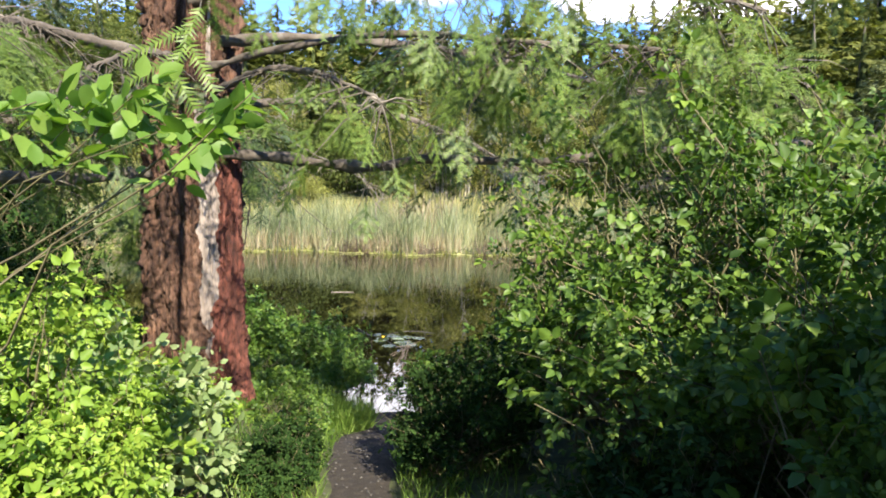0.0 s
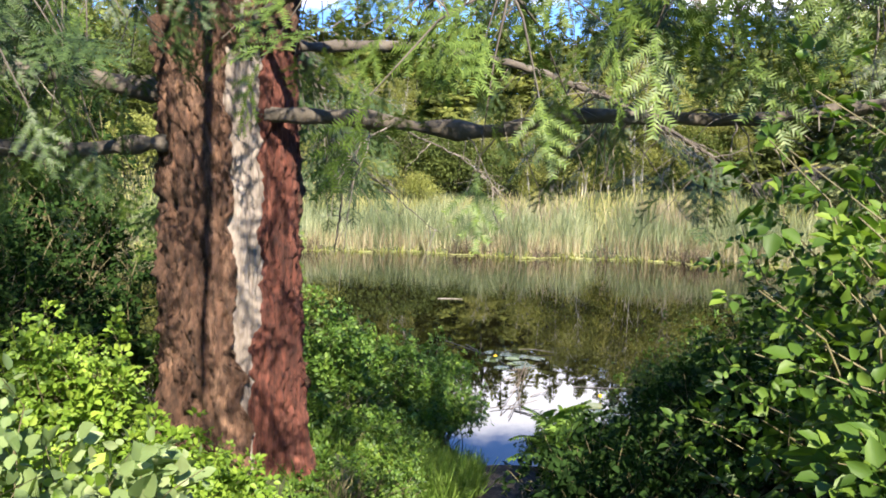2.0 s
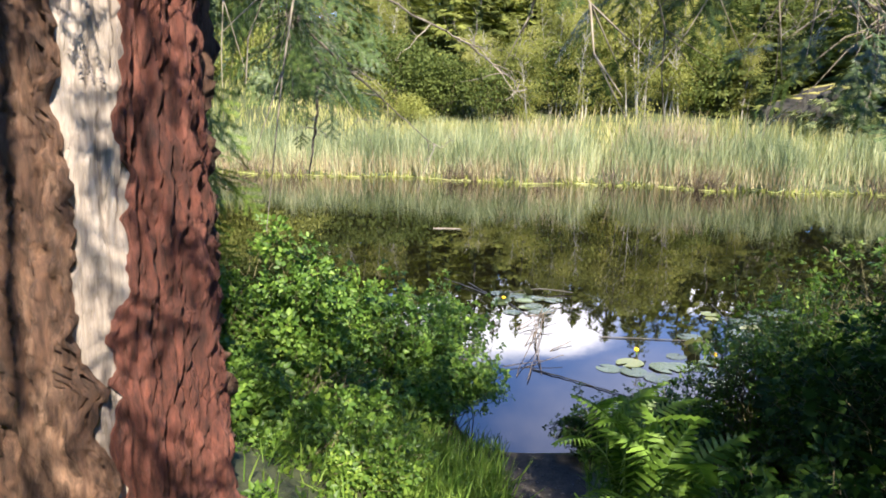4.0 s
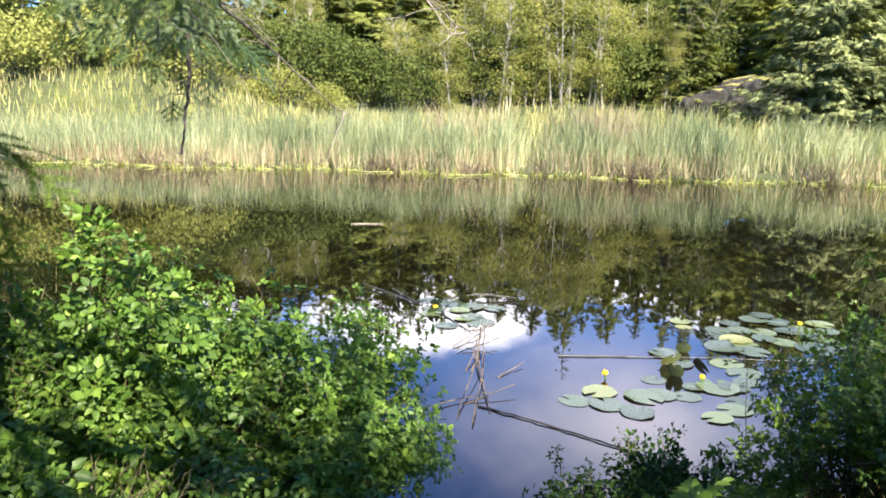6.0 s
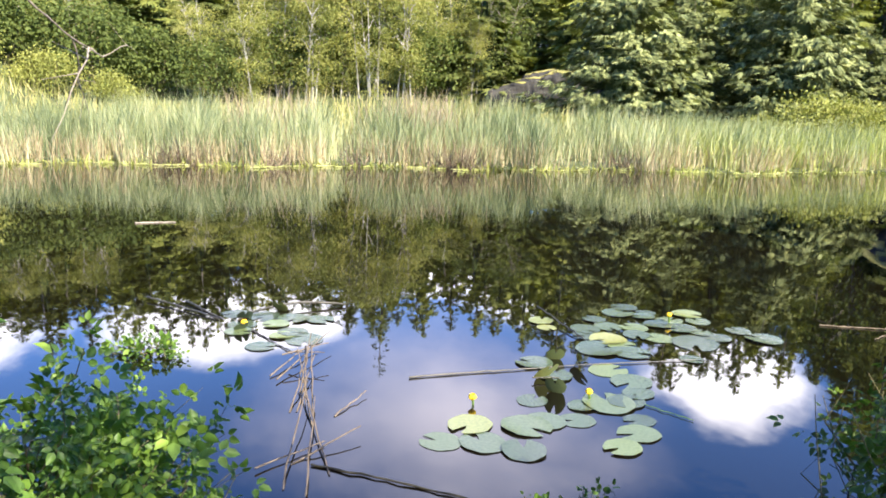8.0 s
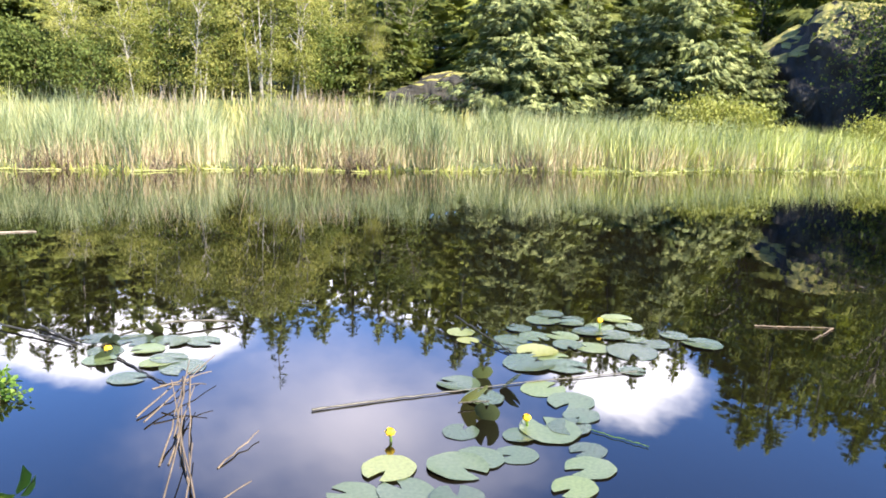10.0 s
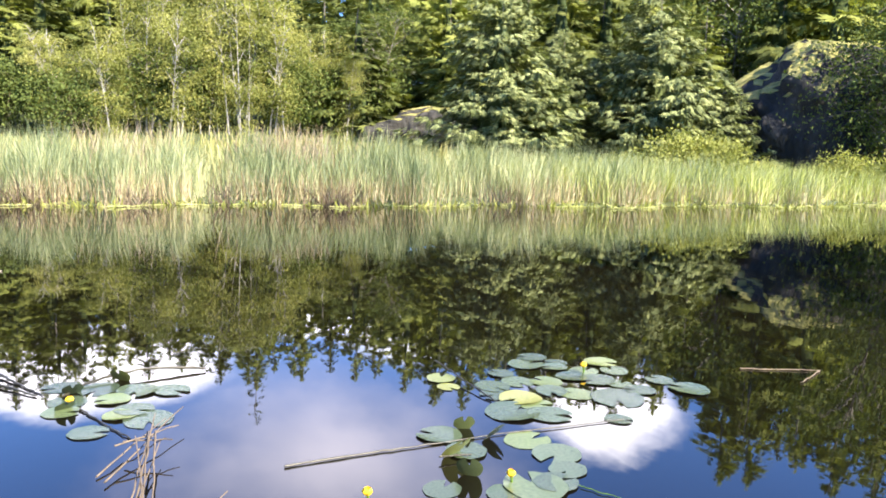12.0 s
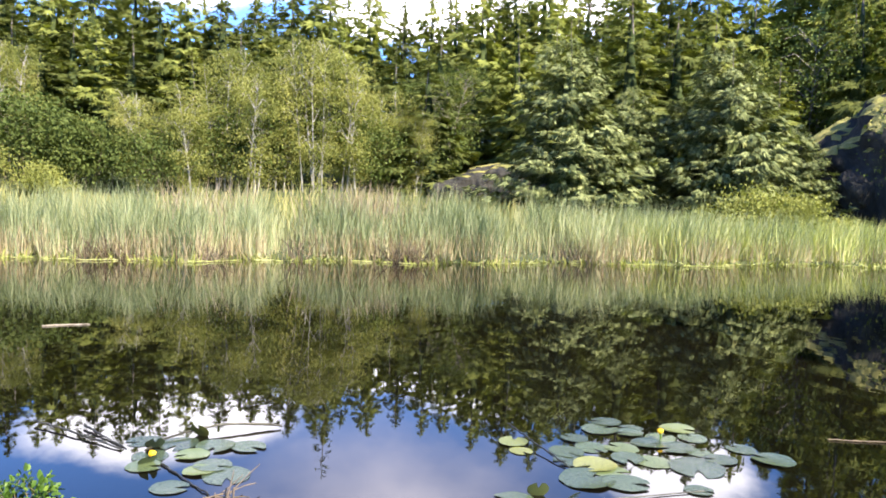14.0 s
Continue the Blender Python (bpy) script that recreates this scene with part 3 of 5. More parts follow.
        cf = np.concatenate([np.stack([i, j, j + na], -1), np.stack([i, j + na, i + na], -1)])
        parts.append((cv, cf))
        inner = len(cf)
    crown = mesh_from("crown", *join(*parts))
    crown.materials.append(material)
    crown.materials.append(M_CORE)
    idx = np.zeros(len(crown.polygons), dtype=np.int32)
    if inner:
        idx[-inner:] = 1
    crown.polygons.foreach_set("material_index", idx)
    return trunk, crown


def place_tree(name, label, category, meshes, x, y, z, turn=0.0, scale=1.0, group=""):
    ob = thing(name, x, y, z, label, category, group)
    ob.rotation_euler = (0, 0, turn)
    ob.scale = (scale,) * 3 if not hasattr(scale, "__len__") else scale
    for nm, me in zip(("trunk", "crown"), meshes):
        p = new(nm, me)
        p.parent = ob
    return ob


def broadleaf_meshes(height, spread, stems, clumps, leaves, size, seed, material, bark, low=0.22, lean=0.12):
    """Several slender trunks, limbs, and leaves in loose clumps round the limb tips."""
    r = np.random.default_rng(seed)
    k = 6
    t = np.linspace(0, 1, k)
    bx, by = r.normal(0, spread * 0.22, stems), r.normal(0, spread * 0.22, stems)
    hx, hy = bx + r.normal(0, lean * height, stems), by + r.normal(0, lean * height, stems)
    hh = height * r.uniform(0.72, 0.97, stems)
    trunks = np.stack([bx[:, None] + (hx - bx)[:, None] * t, by[:, None] + (hy - by)[:, None] * t, hh[:, None] * t - 0.2], -1)
    v1 = tubes(trunks, np.linspace(1, 0.15, k)[None] * (0.0075 * height * r.uniform(0.7, 1.2, stems))[:, None], 6)
    sid = r.integers(0, stems, clumps)
    s = low + (1 - low) * r.uniform(size=clumps) ** 0.8
    f = s * (k - 1)
    i0 = np.minimum(f.astype(int), k - 2)
    start = trunks[sid, i0] + (trunks[sid, i0 + 1] - trunks[sid, i0]) * (f - i0)[:, None]
    ang = r.uniform(0, 2 * np.pi, clumps)
    reach = spread * (0.25 + 0.75 * np.sin(np.pi * np.clip(s * 0.95, 0, 1)) ** 0.8) * r.uniform(0.35, 1.0, clumps)
    end = start + np.stack([np.cos(ang) * reach, np.sin(ang) * reach, reach * r.uniform(0.05, 0.7, clumps)], -1)
    mid = (start + end) / 2 + np.array([0, 0, 0.06 * height])
    v2 = tubes(np.stack([start, mid, end], 1), np.array([[0.0035, 0.002, 0.0008]]) * height * np.ones((clumps, 1)), 3)
    trunk = mesh_from("trunk", *join(v1, v2))
    trunk.materials.append(bark)
    n = clumps * leaves
    cid = np.repeat(np.arange(clumps), leaves)
    pos = end[cid] + r.normal(0, 1, (n, 3)) * (0.20 * spread + 0.05) * np.array([1, 1, 0.62])
    crown = mesh_from("crown", *scatter(QUAD_V, QUAD_F, pos, r.normal(size=(n, 3)) + np.array([0, 0, -0.4]),
                                        r.normal(size=(n, 3)) * 0.6 + np.array([0, -0.3, 0.9]), size * r.uniform(0.6, 1.4, n)))
    crown.materials.append(material)
    return trunk, crown


def polar(bearing, d):
    """A place d metres from the standing point at the water's edge."""
    b = radians(bearing)
    return -0.62 + d * math.sin(b), 7.68 + d * math.cos(b)


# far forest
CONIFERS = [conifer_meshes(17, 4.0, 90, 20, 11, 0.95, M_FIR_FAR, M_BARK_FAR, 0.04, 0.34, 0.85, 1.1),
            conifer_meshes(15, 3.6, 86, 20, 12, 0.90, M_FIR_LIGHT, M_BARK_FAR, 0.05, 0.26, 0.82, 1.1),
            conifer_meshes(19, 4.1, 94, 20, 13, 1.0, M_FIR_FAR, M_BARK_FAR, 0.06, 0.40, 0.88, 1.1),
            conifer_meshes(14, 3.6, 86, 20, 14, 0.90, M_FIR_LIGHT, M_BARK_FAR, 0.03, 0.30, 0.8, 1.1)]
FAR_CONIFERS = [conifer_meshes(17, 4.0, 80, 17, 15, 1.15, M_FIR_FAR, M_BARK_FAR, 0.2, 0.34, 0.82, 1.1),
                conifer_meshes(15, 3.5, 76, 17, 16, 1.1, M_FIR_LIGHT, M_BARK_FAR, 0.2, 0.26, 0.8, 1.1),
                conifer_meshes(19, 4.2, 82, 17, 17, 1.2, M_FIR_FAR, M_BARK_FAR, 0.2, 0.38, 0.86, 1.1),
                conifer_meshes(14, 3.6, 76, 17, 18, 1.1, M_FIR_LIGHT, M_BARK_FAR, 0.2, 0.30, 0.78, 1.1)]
HEIGHTS = (17, 15, 19, 14)
rr = random.Random(21)
for row, (d0, step) in enumerate(((51, 4.2), (57, 3.6), (64, 2.9), (73, 2.5))):
    b = -52.0
    while b < 64:
        b += step * rr.uniform(0.7, 1.3) * 50 / d0
        if row == 0 and (-6 < b < 14 or 15 < b < 23 or -34 < b < -16):
            continue
        d = d0 + rr.uniform(-3, 3)
        x, y = polar(b, d)
        z = float(ground_z(x, y))
        elev = 0.262 + rr.uniform(-0.028, 0.024) + 0.04 * float(smooth(16, 24, b)) + 0.05 * float(smooth(41.5, 43.5, b))
        i = rr.randrange(4)
        want = 1.7 + d * elev - z
        if row < 2:
            want *= rr.uniform(0.6, 0.9)
        s = max(0.45, want / HEIGHTS[i])
        place_tree("conifer", "tall green conifer in the forest beyond the pond", "tree", (CONIFERS if row < 2 else FAR_CONIFERS)[i], x, y, z - 0.1, rr.uniform(0, 6.3),
                   (max(s, 0.85) * rr.uniform(0.95, 1.3),) * 2 + (s,), "forest conifers")
SNAG = conifer_meshes(20, 1.7, 40, 9, 19, 0.7, M_FIR_FAR, M_BARK_FAR, 0.45, 0.1, 0.5, 0.6, 0.010, core=0)
x, y = polar(8.1, 72)
place_tree("dead_conifer", "thin half-dead conifer rising above the forest", "tree", SNAG, x, y, float(ground_z(x, y)) - 0.1, 0.3, (1.7 + 72 * 0.335 - float(ground_z(x, y))) / 20)
# the wood behind and beside the walker: unseen trees added to cut skylight
for i, (x, y, sc) in enumerate(((-9, 1, 1.1), (-10, 6, 1.0), (-8, -4, 1.1), (-4.5, -7, 1.0), (-13, -8, 1.2), (12, 3, 0.8), (14, 7, 0.9), (-12, 11, 0.9), (-6, -13, 1.2))):
    place_tree("conifer", "tall green conifer added unseen beside the path to cut skylight", "tree", FAR_CONIFERS[i % 4], x, y, float(ground_z(x, y)) - 0.1, i * 1.1, sc, "conifers by the path")

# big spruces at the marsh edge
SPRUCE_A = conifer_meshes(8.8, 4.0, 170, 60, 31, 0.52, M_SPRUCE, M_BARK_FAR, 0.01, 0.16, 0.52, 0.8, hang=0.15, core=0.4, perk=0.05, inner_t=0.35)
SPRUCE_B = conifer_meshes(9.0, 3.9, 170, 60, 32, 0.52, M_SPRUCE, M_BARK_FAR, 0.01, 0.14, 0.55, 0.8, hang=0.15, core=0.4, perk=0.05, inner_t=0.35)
for b, d, me, s, turn in ((26.0, 37.0, SPRUCE_A, 1.0, 0.4), (30.5, 39.5, SPRUCE_B, 0.78, 2.0), (37.2, 38.5, SPRUCE_B, 1.02, 0.9), (34.5, 41.0, SPRUCE_A, 0.8, 3.1), (41.5, 40.0, SPRUCE_A, 0.62, 1.0)):
    x, y = polar(b, d)
    place_tree("spruce", "broad blue-green spruce with drooping boughs at the marsh edge", "tree", me, x, y, float(ground_z(x, y)) - 0.1, turn, s, "marsh edge spruces")

for b, d, wide_, high in ((30.2, 46, 1.15, 0.84), (33.5, 48, 1.1, 0.80), (15.5, 47, 0.9, 0.52), (44.5, 58, 1.2, 1.05)):
    x, y = polar(b, d)
    place_tree("conifer", "tall dense fir standing behind the marsh edge spruces", "tree", CONIFERS[0], x, y, float(ground_z(x, y)) - 0.1, b, (wide_, wide_, high), "forest conifers")

# birches and other broadleaf trees
BIRCHES = [broadleaf_meshes(8.0, 1.5, 4, 90, 170, 0.095, 41, M_BIRCH, M_BIRCH_BARK, 0.02),
           broadleaf_meshes(7.4, 1.4, 3, 80, 170, 0.095, 42, M_BIRCH, M_BIRCH_BARK, 0.02),
           broadleaf_meshes(8.4, 1.6, 5, 95, 170, 0.095, 43, M_BIRCH, M_BIRCH_BARK, 0.02)]
for i, (b, d, s) in enumerate(((-4.5, 44, 0.75), (-2.0, 43, 0.85), (0.6, 45, 0.95), (2.8, 43, 0.95), (5.2, 44, 1.0), (7.4, 43, 1.0), (9.6, 44, 0.98), (11.5, 46, 0.8), (-13, 48, 0.8), (-17, 47, 0.8), (13.6, 47, 0.85), (14.8, 46, 0.6))):
    x, y = polar(b, d)
    place_tree("birch", "slender yellow-green birch with pale trunks behind the reeds", "tree", BIRCHES[i % 3], x, y, float(ground_z(x, y)), i * 1.3, s, "birch grove")
MAPLES = [broadleaf_meshes(11, 4.2, 3, 110, 150, 0.14, 51, M_BROADLEAF, M_BARK_FAR, 0.1), broadleaf_meshes(9, 3.6, 3, 100, 150, 0.135, 52, M_BROADLEAF, M_BARK_FAR, 0.05)]
for i, (b, d, s) in enumerate(((17.0, 53, 0.7), (42.5, 54, 1.3), (53.5, 41, 1.1), (55, 41, 1.0), (59, 42, 1.1), (-23, 55, 0.8), (-28, 55, 0.9), (-34, 52, 0.9), (-40, 50, 1.0), (64, 42, 1.1), (-47, 48, 1.0))):
    x, y = polar(b, d)
    place_tree("maple", "leafy dark green broadleaf tree at the forest edge", "tree", MAPLES[i % 2], x, y, float(ground_z(x, y)), i * 1.7, s, "forest edge broadleaf trees")

# low shrubs behind the reeds
THICKET = broadleaf_meshes(2.6, 1.7, 7, 60, 90, 0.13, 62, M_BROADLEAF, M_STEM, 0.05)
for i in range(26):
    b, d = -26 + i * 3.2 + rr.uniform(-1, 1), 46 + rr.uniform(-2, 3)
    if 15.5 < b < 23.5:
        continue
    x, y = polar(b, d)
    place_tree("forest_thicket", "dense dark green thicket at the forest's foot", "shrub", THICKET, x, y, float(ground_z(x, y)), i * 1.9, rr.uniform(1.0, 1.6), "forest thickets")
SHRUB = broadleaf_meshes(1.7, 1.1, 7, 60, 80, 0.085, 61, M_SHRUB, M_STEM, 0.1)
for i, (b, d, s) in enumerate(((35.5, 33, 0.8), (39.5, 33, 1.35), (41.5, 33.5, 1.2), (44.5, 34, 0.7), (50, 34, 1.0), (53.5, 34.5, 1.1), (-21, 40, 1.6), (-24, 42, 1.8), (-27, 41, 1.7), (-30, 40, 1.8), (-15, 42, 1.3), (-11, 42, 1.1), (-34, 39, 1.8), (57, 35, 1.0))):
    x, y = polar(b, d)
    place_tree("marsh_shrub", "low rounded yellow-green shrub in the marsh", "shrub", SHRUB, x, y, float(ground_z(x, y)), i * 2.1, s, "marsh shrubs")


# rock outcrops
def outcrop(name, label, bearing, d, rx, ry, h, seed, moss):
    x, y = polar(bearing, d)
    z = float(ground_z(x, y))
    ob = thing(name, x, y, z, label, "rock")
    bm = bmesh.new()
    bmesh.ops.create_icosphere(bm, subdivisions=5, radius=1)
    for v in bm.verts:
        p = v.co.copy()
        k = Vector((seed, seed * 0.7, 0))
        # slabs that lean, with ledges and clefts between them
        lean = Vector((p.x * 2.4 + p.z * 1.5, p.y * 2.4, p.z * 1.1 - p.x * 0.8))
        q = 1 + 0.28 * noise.noise(p * 1.2 + k) + 0.20 * (noise.cell(lean * 1.3 + k) - 0.5) + 0.14 * abs(noise.noise(lean * 2.6 + k)) + 0.06 * noise.noise(p * 8)
        zz = math.copysign(abs(p.z) ** 0.6, p.z)
        fall = 1 - 0.30 * max(0.0, -p.x - 0.1)
        v.co = Vector((p.x * rx * q, p.y * ry * q, zz * h * fall * (0.80 + 0.20 * q)))
    bmesh.ops.smooth_vert(bm, verts=bm.verts[:], factor=0.35, use_axis_x=True, use_axis_y=True, use_axis_z=True)
    bm.normal_update()
    me = bpy.data.meshes.new("rock_body")
    bm.to_mesh(me)
    me.shade_smooth()
    me.materials.append(M_ROCK)
    p = new("rock_body", me)
    p.parent = ob
    top = [f for f in bm.faces if f.normal.z < moss or f.calc_center_median().z < 0.5 * h]
    bmesh.ops.delete(bm, geom=top, context="FACES")
    for v in bm.verts:
        v.co += v.normal * (0.03 + 0.03 * noise.noise(v.co * 3))
    bmesh.ops.solidify(bm, geom=bm.faces[:], thickness=0.06)
    me = bpy.data.meshes.new("moss_cap")
    bm.to_mesh(me)
    bm.free()
    me.materials.append(M_MOSS)
    p = new("moss_cap", me)
    p.parent = ob
    return ob


outcrop("rock_cliff", "dark grey rock cliff with dry yellow moss on top", 47.0, 46, 4.9, 4.0, 7.3, 3, 0.62)
outcrop("rock_knoll", "low grey rock knoll with yellow grass on top", 21.2, 47, 4.2, 3.0, 2.35, 8, 0.93)


# reeds and marsh grass
BENT_V = [(-0.5, 0, 0), (0.5, 0, 0), (0.5, 0.62, 0.06), (-0.5, 0.62, 0.06), (0, 0.82, 0.42)]


def blades(name, label, category, x, y, height, width, material, lean=0.12, z=None):
    n = len(x)
    z = (ground_z(x, y) if z is None else z)
    pos = np.stack([x, y, np.maximum(z, -0.05)], -1)
    along = unit(np.stack([RNG.normal(0, lean, n), RNG.normal(0, lean, n), np.ones(n)], -1))
    normal = np.stack([RNG.normal(0, 1.1, n), -np.abs(RNG.normal(0.7, 0.5, n)), 0.1 * np.ones(n)], -1)
    sz = np.stack([width * RNG.uniform(0.7, 1.4, n), height, height], -1)
    cut = int(n * 0.65)
    ob = mesh_part(name, *join(scatter(BLADE_V, BLADE_F, pos[:cut], along[:cut], normal[:cut], sz[:cut]), scatter(BENT_V, BLADE_F, pos[cut:], along[cut:], normal[cut:], sz[cut:])), material)
    return tagged(ob, label, category, kind="stuff")


n = 200000
rx_ = RNG.uniform(-42, 52, n)
depth = RNG.uniform(0, 1, n) ** 1.6
ry_ = shore_y(rx_) - 0.25 + depth * 5.5
clump = np.clip(0.5 + 0.42 * np.sin(rx_ * 1.9 + 2.0 * np.sin(rx_ * 0.7)) * np.sin(rx_ * 0.61 + 1.0) + 0.3 * np.sin(rx_ * 5.3 + 2 * np.sin(rx_ * 1.3)) * np.sin(rx_ * 0.9), 0, 1)
ry_ = ry_ + 0.8 * (1 - clump)
tallness = np.interp(rx_, [-42, -14, -6, 4, 12, 17, 30, 52], [1.5, 1.65, 1.95, 2.1, 2.2, 1.75, 1.4, 1.3])
hh = tallness * (0.70 + 0.24 * clump) * RNG.uniform(0.6, 1.14, n) * (0.86 + 0.2 * depth)
gap = smooth(0.70, 0.92, np.sin(rx_ * 0.83 + 1.7 * np.sin(rx_ * 0.29)))
hh = hh * (1 - 0.35 * gap * (1 - depth))
keep = RNG.uniform(size=n) < (1 - 0.45 * smooth(13, 17, rx_)) * (0.3 + 0.7 * clump) * (0.45 + 0.55 * depth) * (1 - 0.85 * gap * smooth(0.35, 0.1, depth))
dry = RNG.uniform(size=n) < 0.10 + 0.20 * (1 - clump) + 0.5 * smooth(0.25, 0.0, depth)
for mask, nm, lb, mt, hs in ((keep & ~dry, "reeds", "dense blue-green cattail reeds along the far shore", M_REED, 1.0), (keep & dry, "dry_reeds", "straw-coloured dead reed stalks among the green ones", M_REED_DRY, 0.62)):
    blades(nm, lb, "reeds", rx_[mask], ry_[mask], hh[mask] * hs, 0.0145, mt, 0.15)
for cx, wide_, k in ((-10.4, 0.35, 260), (-8.7, 0.25, 160), (-3.1, 0.40, 420), (-0.6, 0.22, 150), (1.5, 0.18, 120), (4.2, 0.45, 460), (9.5, 0.3, 160), (-14, 0.4, 240)):
    k = int(k * 0.6)
    lx = cx + RNG.normal(0, wide_, k)
    blades("reed_litter", "dark brown dead reeds slumped at the waterline", "reeds", lx, shore_y(lx) - 0.32 + RNG.uniform(0, 0.3, k), RNG.uniform(0.25, 1.0, k) ** 1.3, 0.014, M_LITTER, 0.5)
n = 18000
ex = RNG.uniform(12, 54, n)
blades("sedge_meadow", "sunny yellow-green sedge on the marshy shore", "grass", ex, shore_y(ex) + 0.3 + RNG.uniform(0, 5.5, n), RNG.uniform(0.6, 1.45, n), 0.018, M_SEDGE, 0.25)
n = 2600
ex = RNG.uniform(-42, 52, n)
blades("shore_sedge", "bright yellow-green low sedge along the far waterline", "grass", ex, shore_y(ex) - 0.35 + RNG.normal(0, 0.12, n), RNG.uniform(0.08, 0.4, n), 0.03, M_SHRUB, 0.5)
n = 800
ex = RNG.uniform(-30, 45, n)
blades("floating_straw", "pale strip of broken straw floating along the far waterline", "reeds", ex, shore_y(ex) - 0.5 + RNG.normal(0, 0.06, n), RNG.uniform(0.15, 0.45, n), 0.014, M_SEDGE, 9.0, np.full(n, 0.02))
n = 30000
mx = RNG.uniform(-50, 60, n)
my = shore_y(mx) + 4.5 + RNG.uniform(0, 1, n) ** 1.2 * 17
blades("marsh_grass", "pale dry marsh grass behind the reeds", "grass", mx, my, np.interp(mx, [-50, -8, 10, 20, 60], [0.6, 0.8, 1.4, 1.0, 0.9]) * RNG.uniform(0.5, 1.1, n), 0.035, M_MARSH, 0.22)

for b, d, w, k in ((11.5, 24.5, 0.8, 420), (9.5, 25.5, 0.6, 160), (0.5, 25, 0.6, 150), (-2.5, 26, 0.5, 90)):
    x, y = polar(b, d)
    blades("plume_grass", "pinkish dry plume grass among the reeds", "grass", x + RNG.normal(0, w, k), y + RNG.normal(0, 0.6, k), RNG.uniform(1.4, 2.25, k), 0.022, M_PLUME, 0.2)

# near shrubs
bush("bramble", "sunlit light green bramble beside the path", -2.25, 3.0, 1.2, 1.2, 2.42, 320, 36, 0.105, M_SUNLIT, "tri", 71, group="near brambles", loose=0.3)
bush("bramble", "tall green bramble thicket behind the fir, leaves darkened as in shade", -4.0, 4.9, 1.55, 1.7, 2.75, 260, 34, 0.12, M_SHADE, "lite", 72, group="near brambles")
bush("bramble", "tall green bramble thicket beyond the fir, leaves darkened as in shade", -4.4, 6.9, 1.0, 1.1, 2.8, 200, 34, 0.11, M_SHADE, "lite", 88, group="near brambles")
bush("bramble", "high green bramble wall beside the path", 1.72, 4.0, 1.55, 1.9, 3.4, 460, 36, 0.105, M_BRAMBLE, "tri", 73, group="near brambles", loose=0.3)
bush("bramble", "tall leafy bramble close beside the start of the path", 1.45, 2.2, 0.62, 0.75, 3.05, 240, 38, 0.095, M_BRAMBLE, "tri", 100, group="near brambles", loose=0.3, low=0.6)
bush("bramble", "low bramble leaning over the path, leaves darkened as in shade", 0.9, 2.4, 0.72, 0.95, 1.95, 200, 34, 0.09, M_SHADE, "tri", 79, group="near brambles")
bush("bramble", "green bramble by the path near the bank, leaves darkened as in shade", 1.45, 6.5, 1.15, 1.2, 2.0, 280, 34, 0.085, M_SHADE, "tri", 74, group="near brambles", loose=0.3)
bush("bramble", "sunlit bramble growing thickly beside the walker", -1.42, 2.5, 0.5, 0.5, 2.42, 130, 34, 0.075, M_SUNLIT, "tri", 90, group="near brambles", loose=0.15)
# out of view, added to throw shade on the lower bramble wall
bush("bramble", "tall unseen bramble added to shade the brambles by the path", 1.7, 0.5, 0.75, 0.6, 4.1, 340, 36, 0.12, M_BRAMBLE, "lite", 91, group="near brambles", loose=0.1, low=0.75)
bush("undergrowth", "low shaded green plants where the path meets the water", 0.0, 8.45, 0.45, 0.3, 0.6, 110, 26, 0.05, M_SHADE, "tri", 92, category="plant", group="path undergrowth")
bush("elder_sprig", "pale whitish-green leafy plant at the path's edge", -1.5, 3.72, 0.5, 0.42, 2.05, 110, 26, 0.08, M_WHITISH, "leaf", 80)
bush("waterside_shrub", "fine-leaved green shrub at the water's edge", -1.45, 8.75, 0.72, 0.8, 1.16, 260, 40, 0.07, M_BANK, "tri", 75, loose=0.4)
bush("waterside_shrub", "upright leafy green shrub at the water's edge", -2.2, 8.55, 0.75, 0.8, 1.5, 240, 40, 0.085, M_BANK, "tri", 93, loose=0.45)
bush("waterside_shrub", "spreading green shrub on the bank above the water", -2.9, 8.2, 0.8, 0.8, 1.4, 220, 38, 0.09, M_BRAMBLE, "tri", 94, loose=0.35)
bush("waterside_shrub", "low broad-leaved shrub at the foot of the bank", -2.0, 7.55, 0.75, 0.5, 1.05, 170, 34, 0.085, M_BANK, "tri", 95, loose=0.2)
bush("bramble", "tall thicket beyond the fir, leaves darkened as in shade", -4.5, 7.7, 1.0, 1.0, 4.1, 240, 36, 0.12, M_SHADE, "lite", 96, group="near brambles", low=0.75)
bush("waterside_shrub", "tall leafy green shrub on the bank", -3.6, 7.7, 1.0, 1.0, 1.3, 220, 38, 0.09, M_BRAMBLE, "lite", 76, loose=0.35)
bush("waterside_shrub", "green shrub overhanging the lily pads", 1.42, 7.95, 0.75, 0.7, 1.9, 300, 40, 0.065, M_BRAMBLE, "lite", 77, loose=0.35)
bush("waterside_shrub", "dense small-leaved shrub between path and water", 0.78, 7.85, 0.56, 0.5, 1.55, 260, 40, 0.05, M_BRAMBLE, "tri", 97, loose=0.4)
bush("waterside_weed", "thin upright weeds with fine leaves at the waterline", 0.36, 9.3, 0.26, 0.18, 0.42, 30, 16, 0.032, M_BANK, "leaf", 98, category="plant", loose=0.5, z0=-0.03)
bush("waterside_shrub", "small feathery green shrub at the end of the path", 0.42, 8.75, 0.42, 0.33, 0.5, 90, 34, 0.035, M_SHADE, "leaf", 78)
bush("undergrowth", "low sunlit leaves in front of the fir's roots", -1.75, 4.85, 0.42, 0.28, 1.52, 100, 24, 0.075, M_SUNLIT, "tri", 87, category="plant", group="path undergrowth")
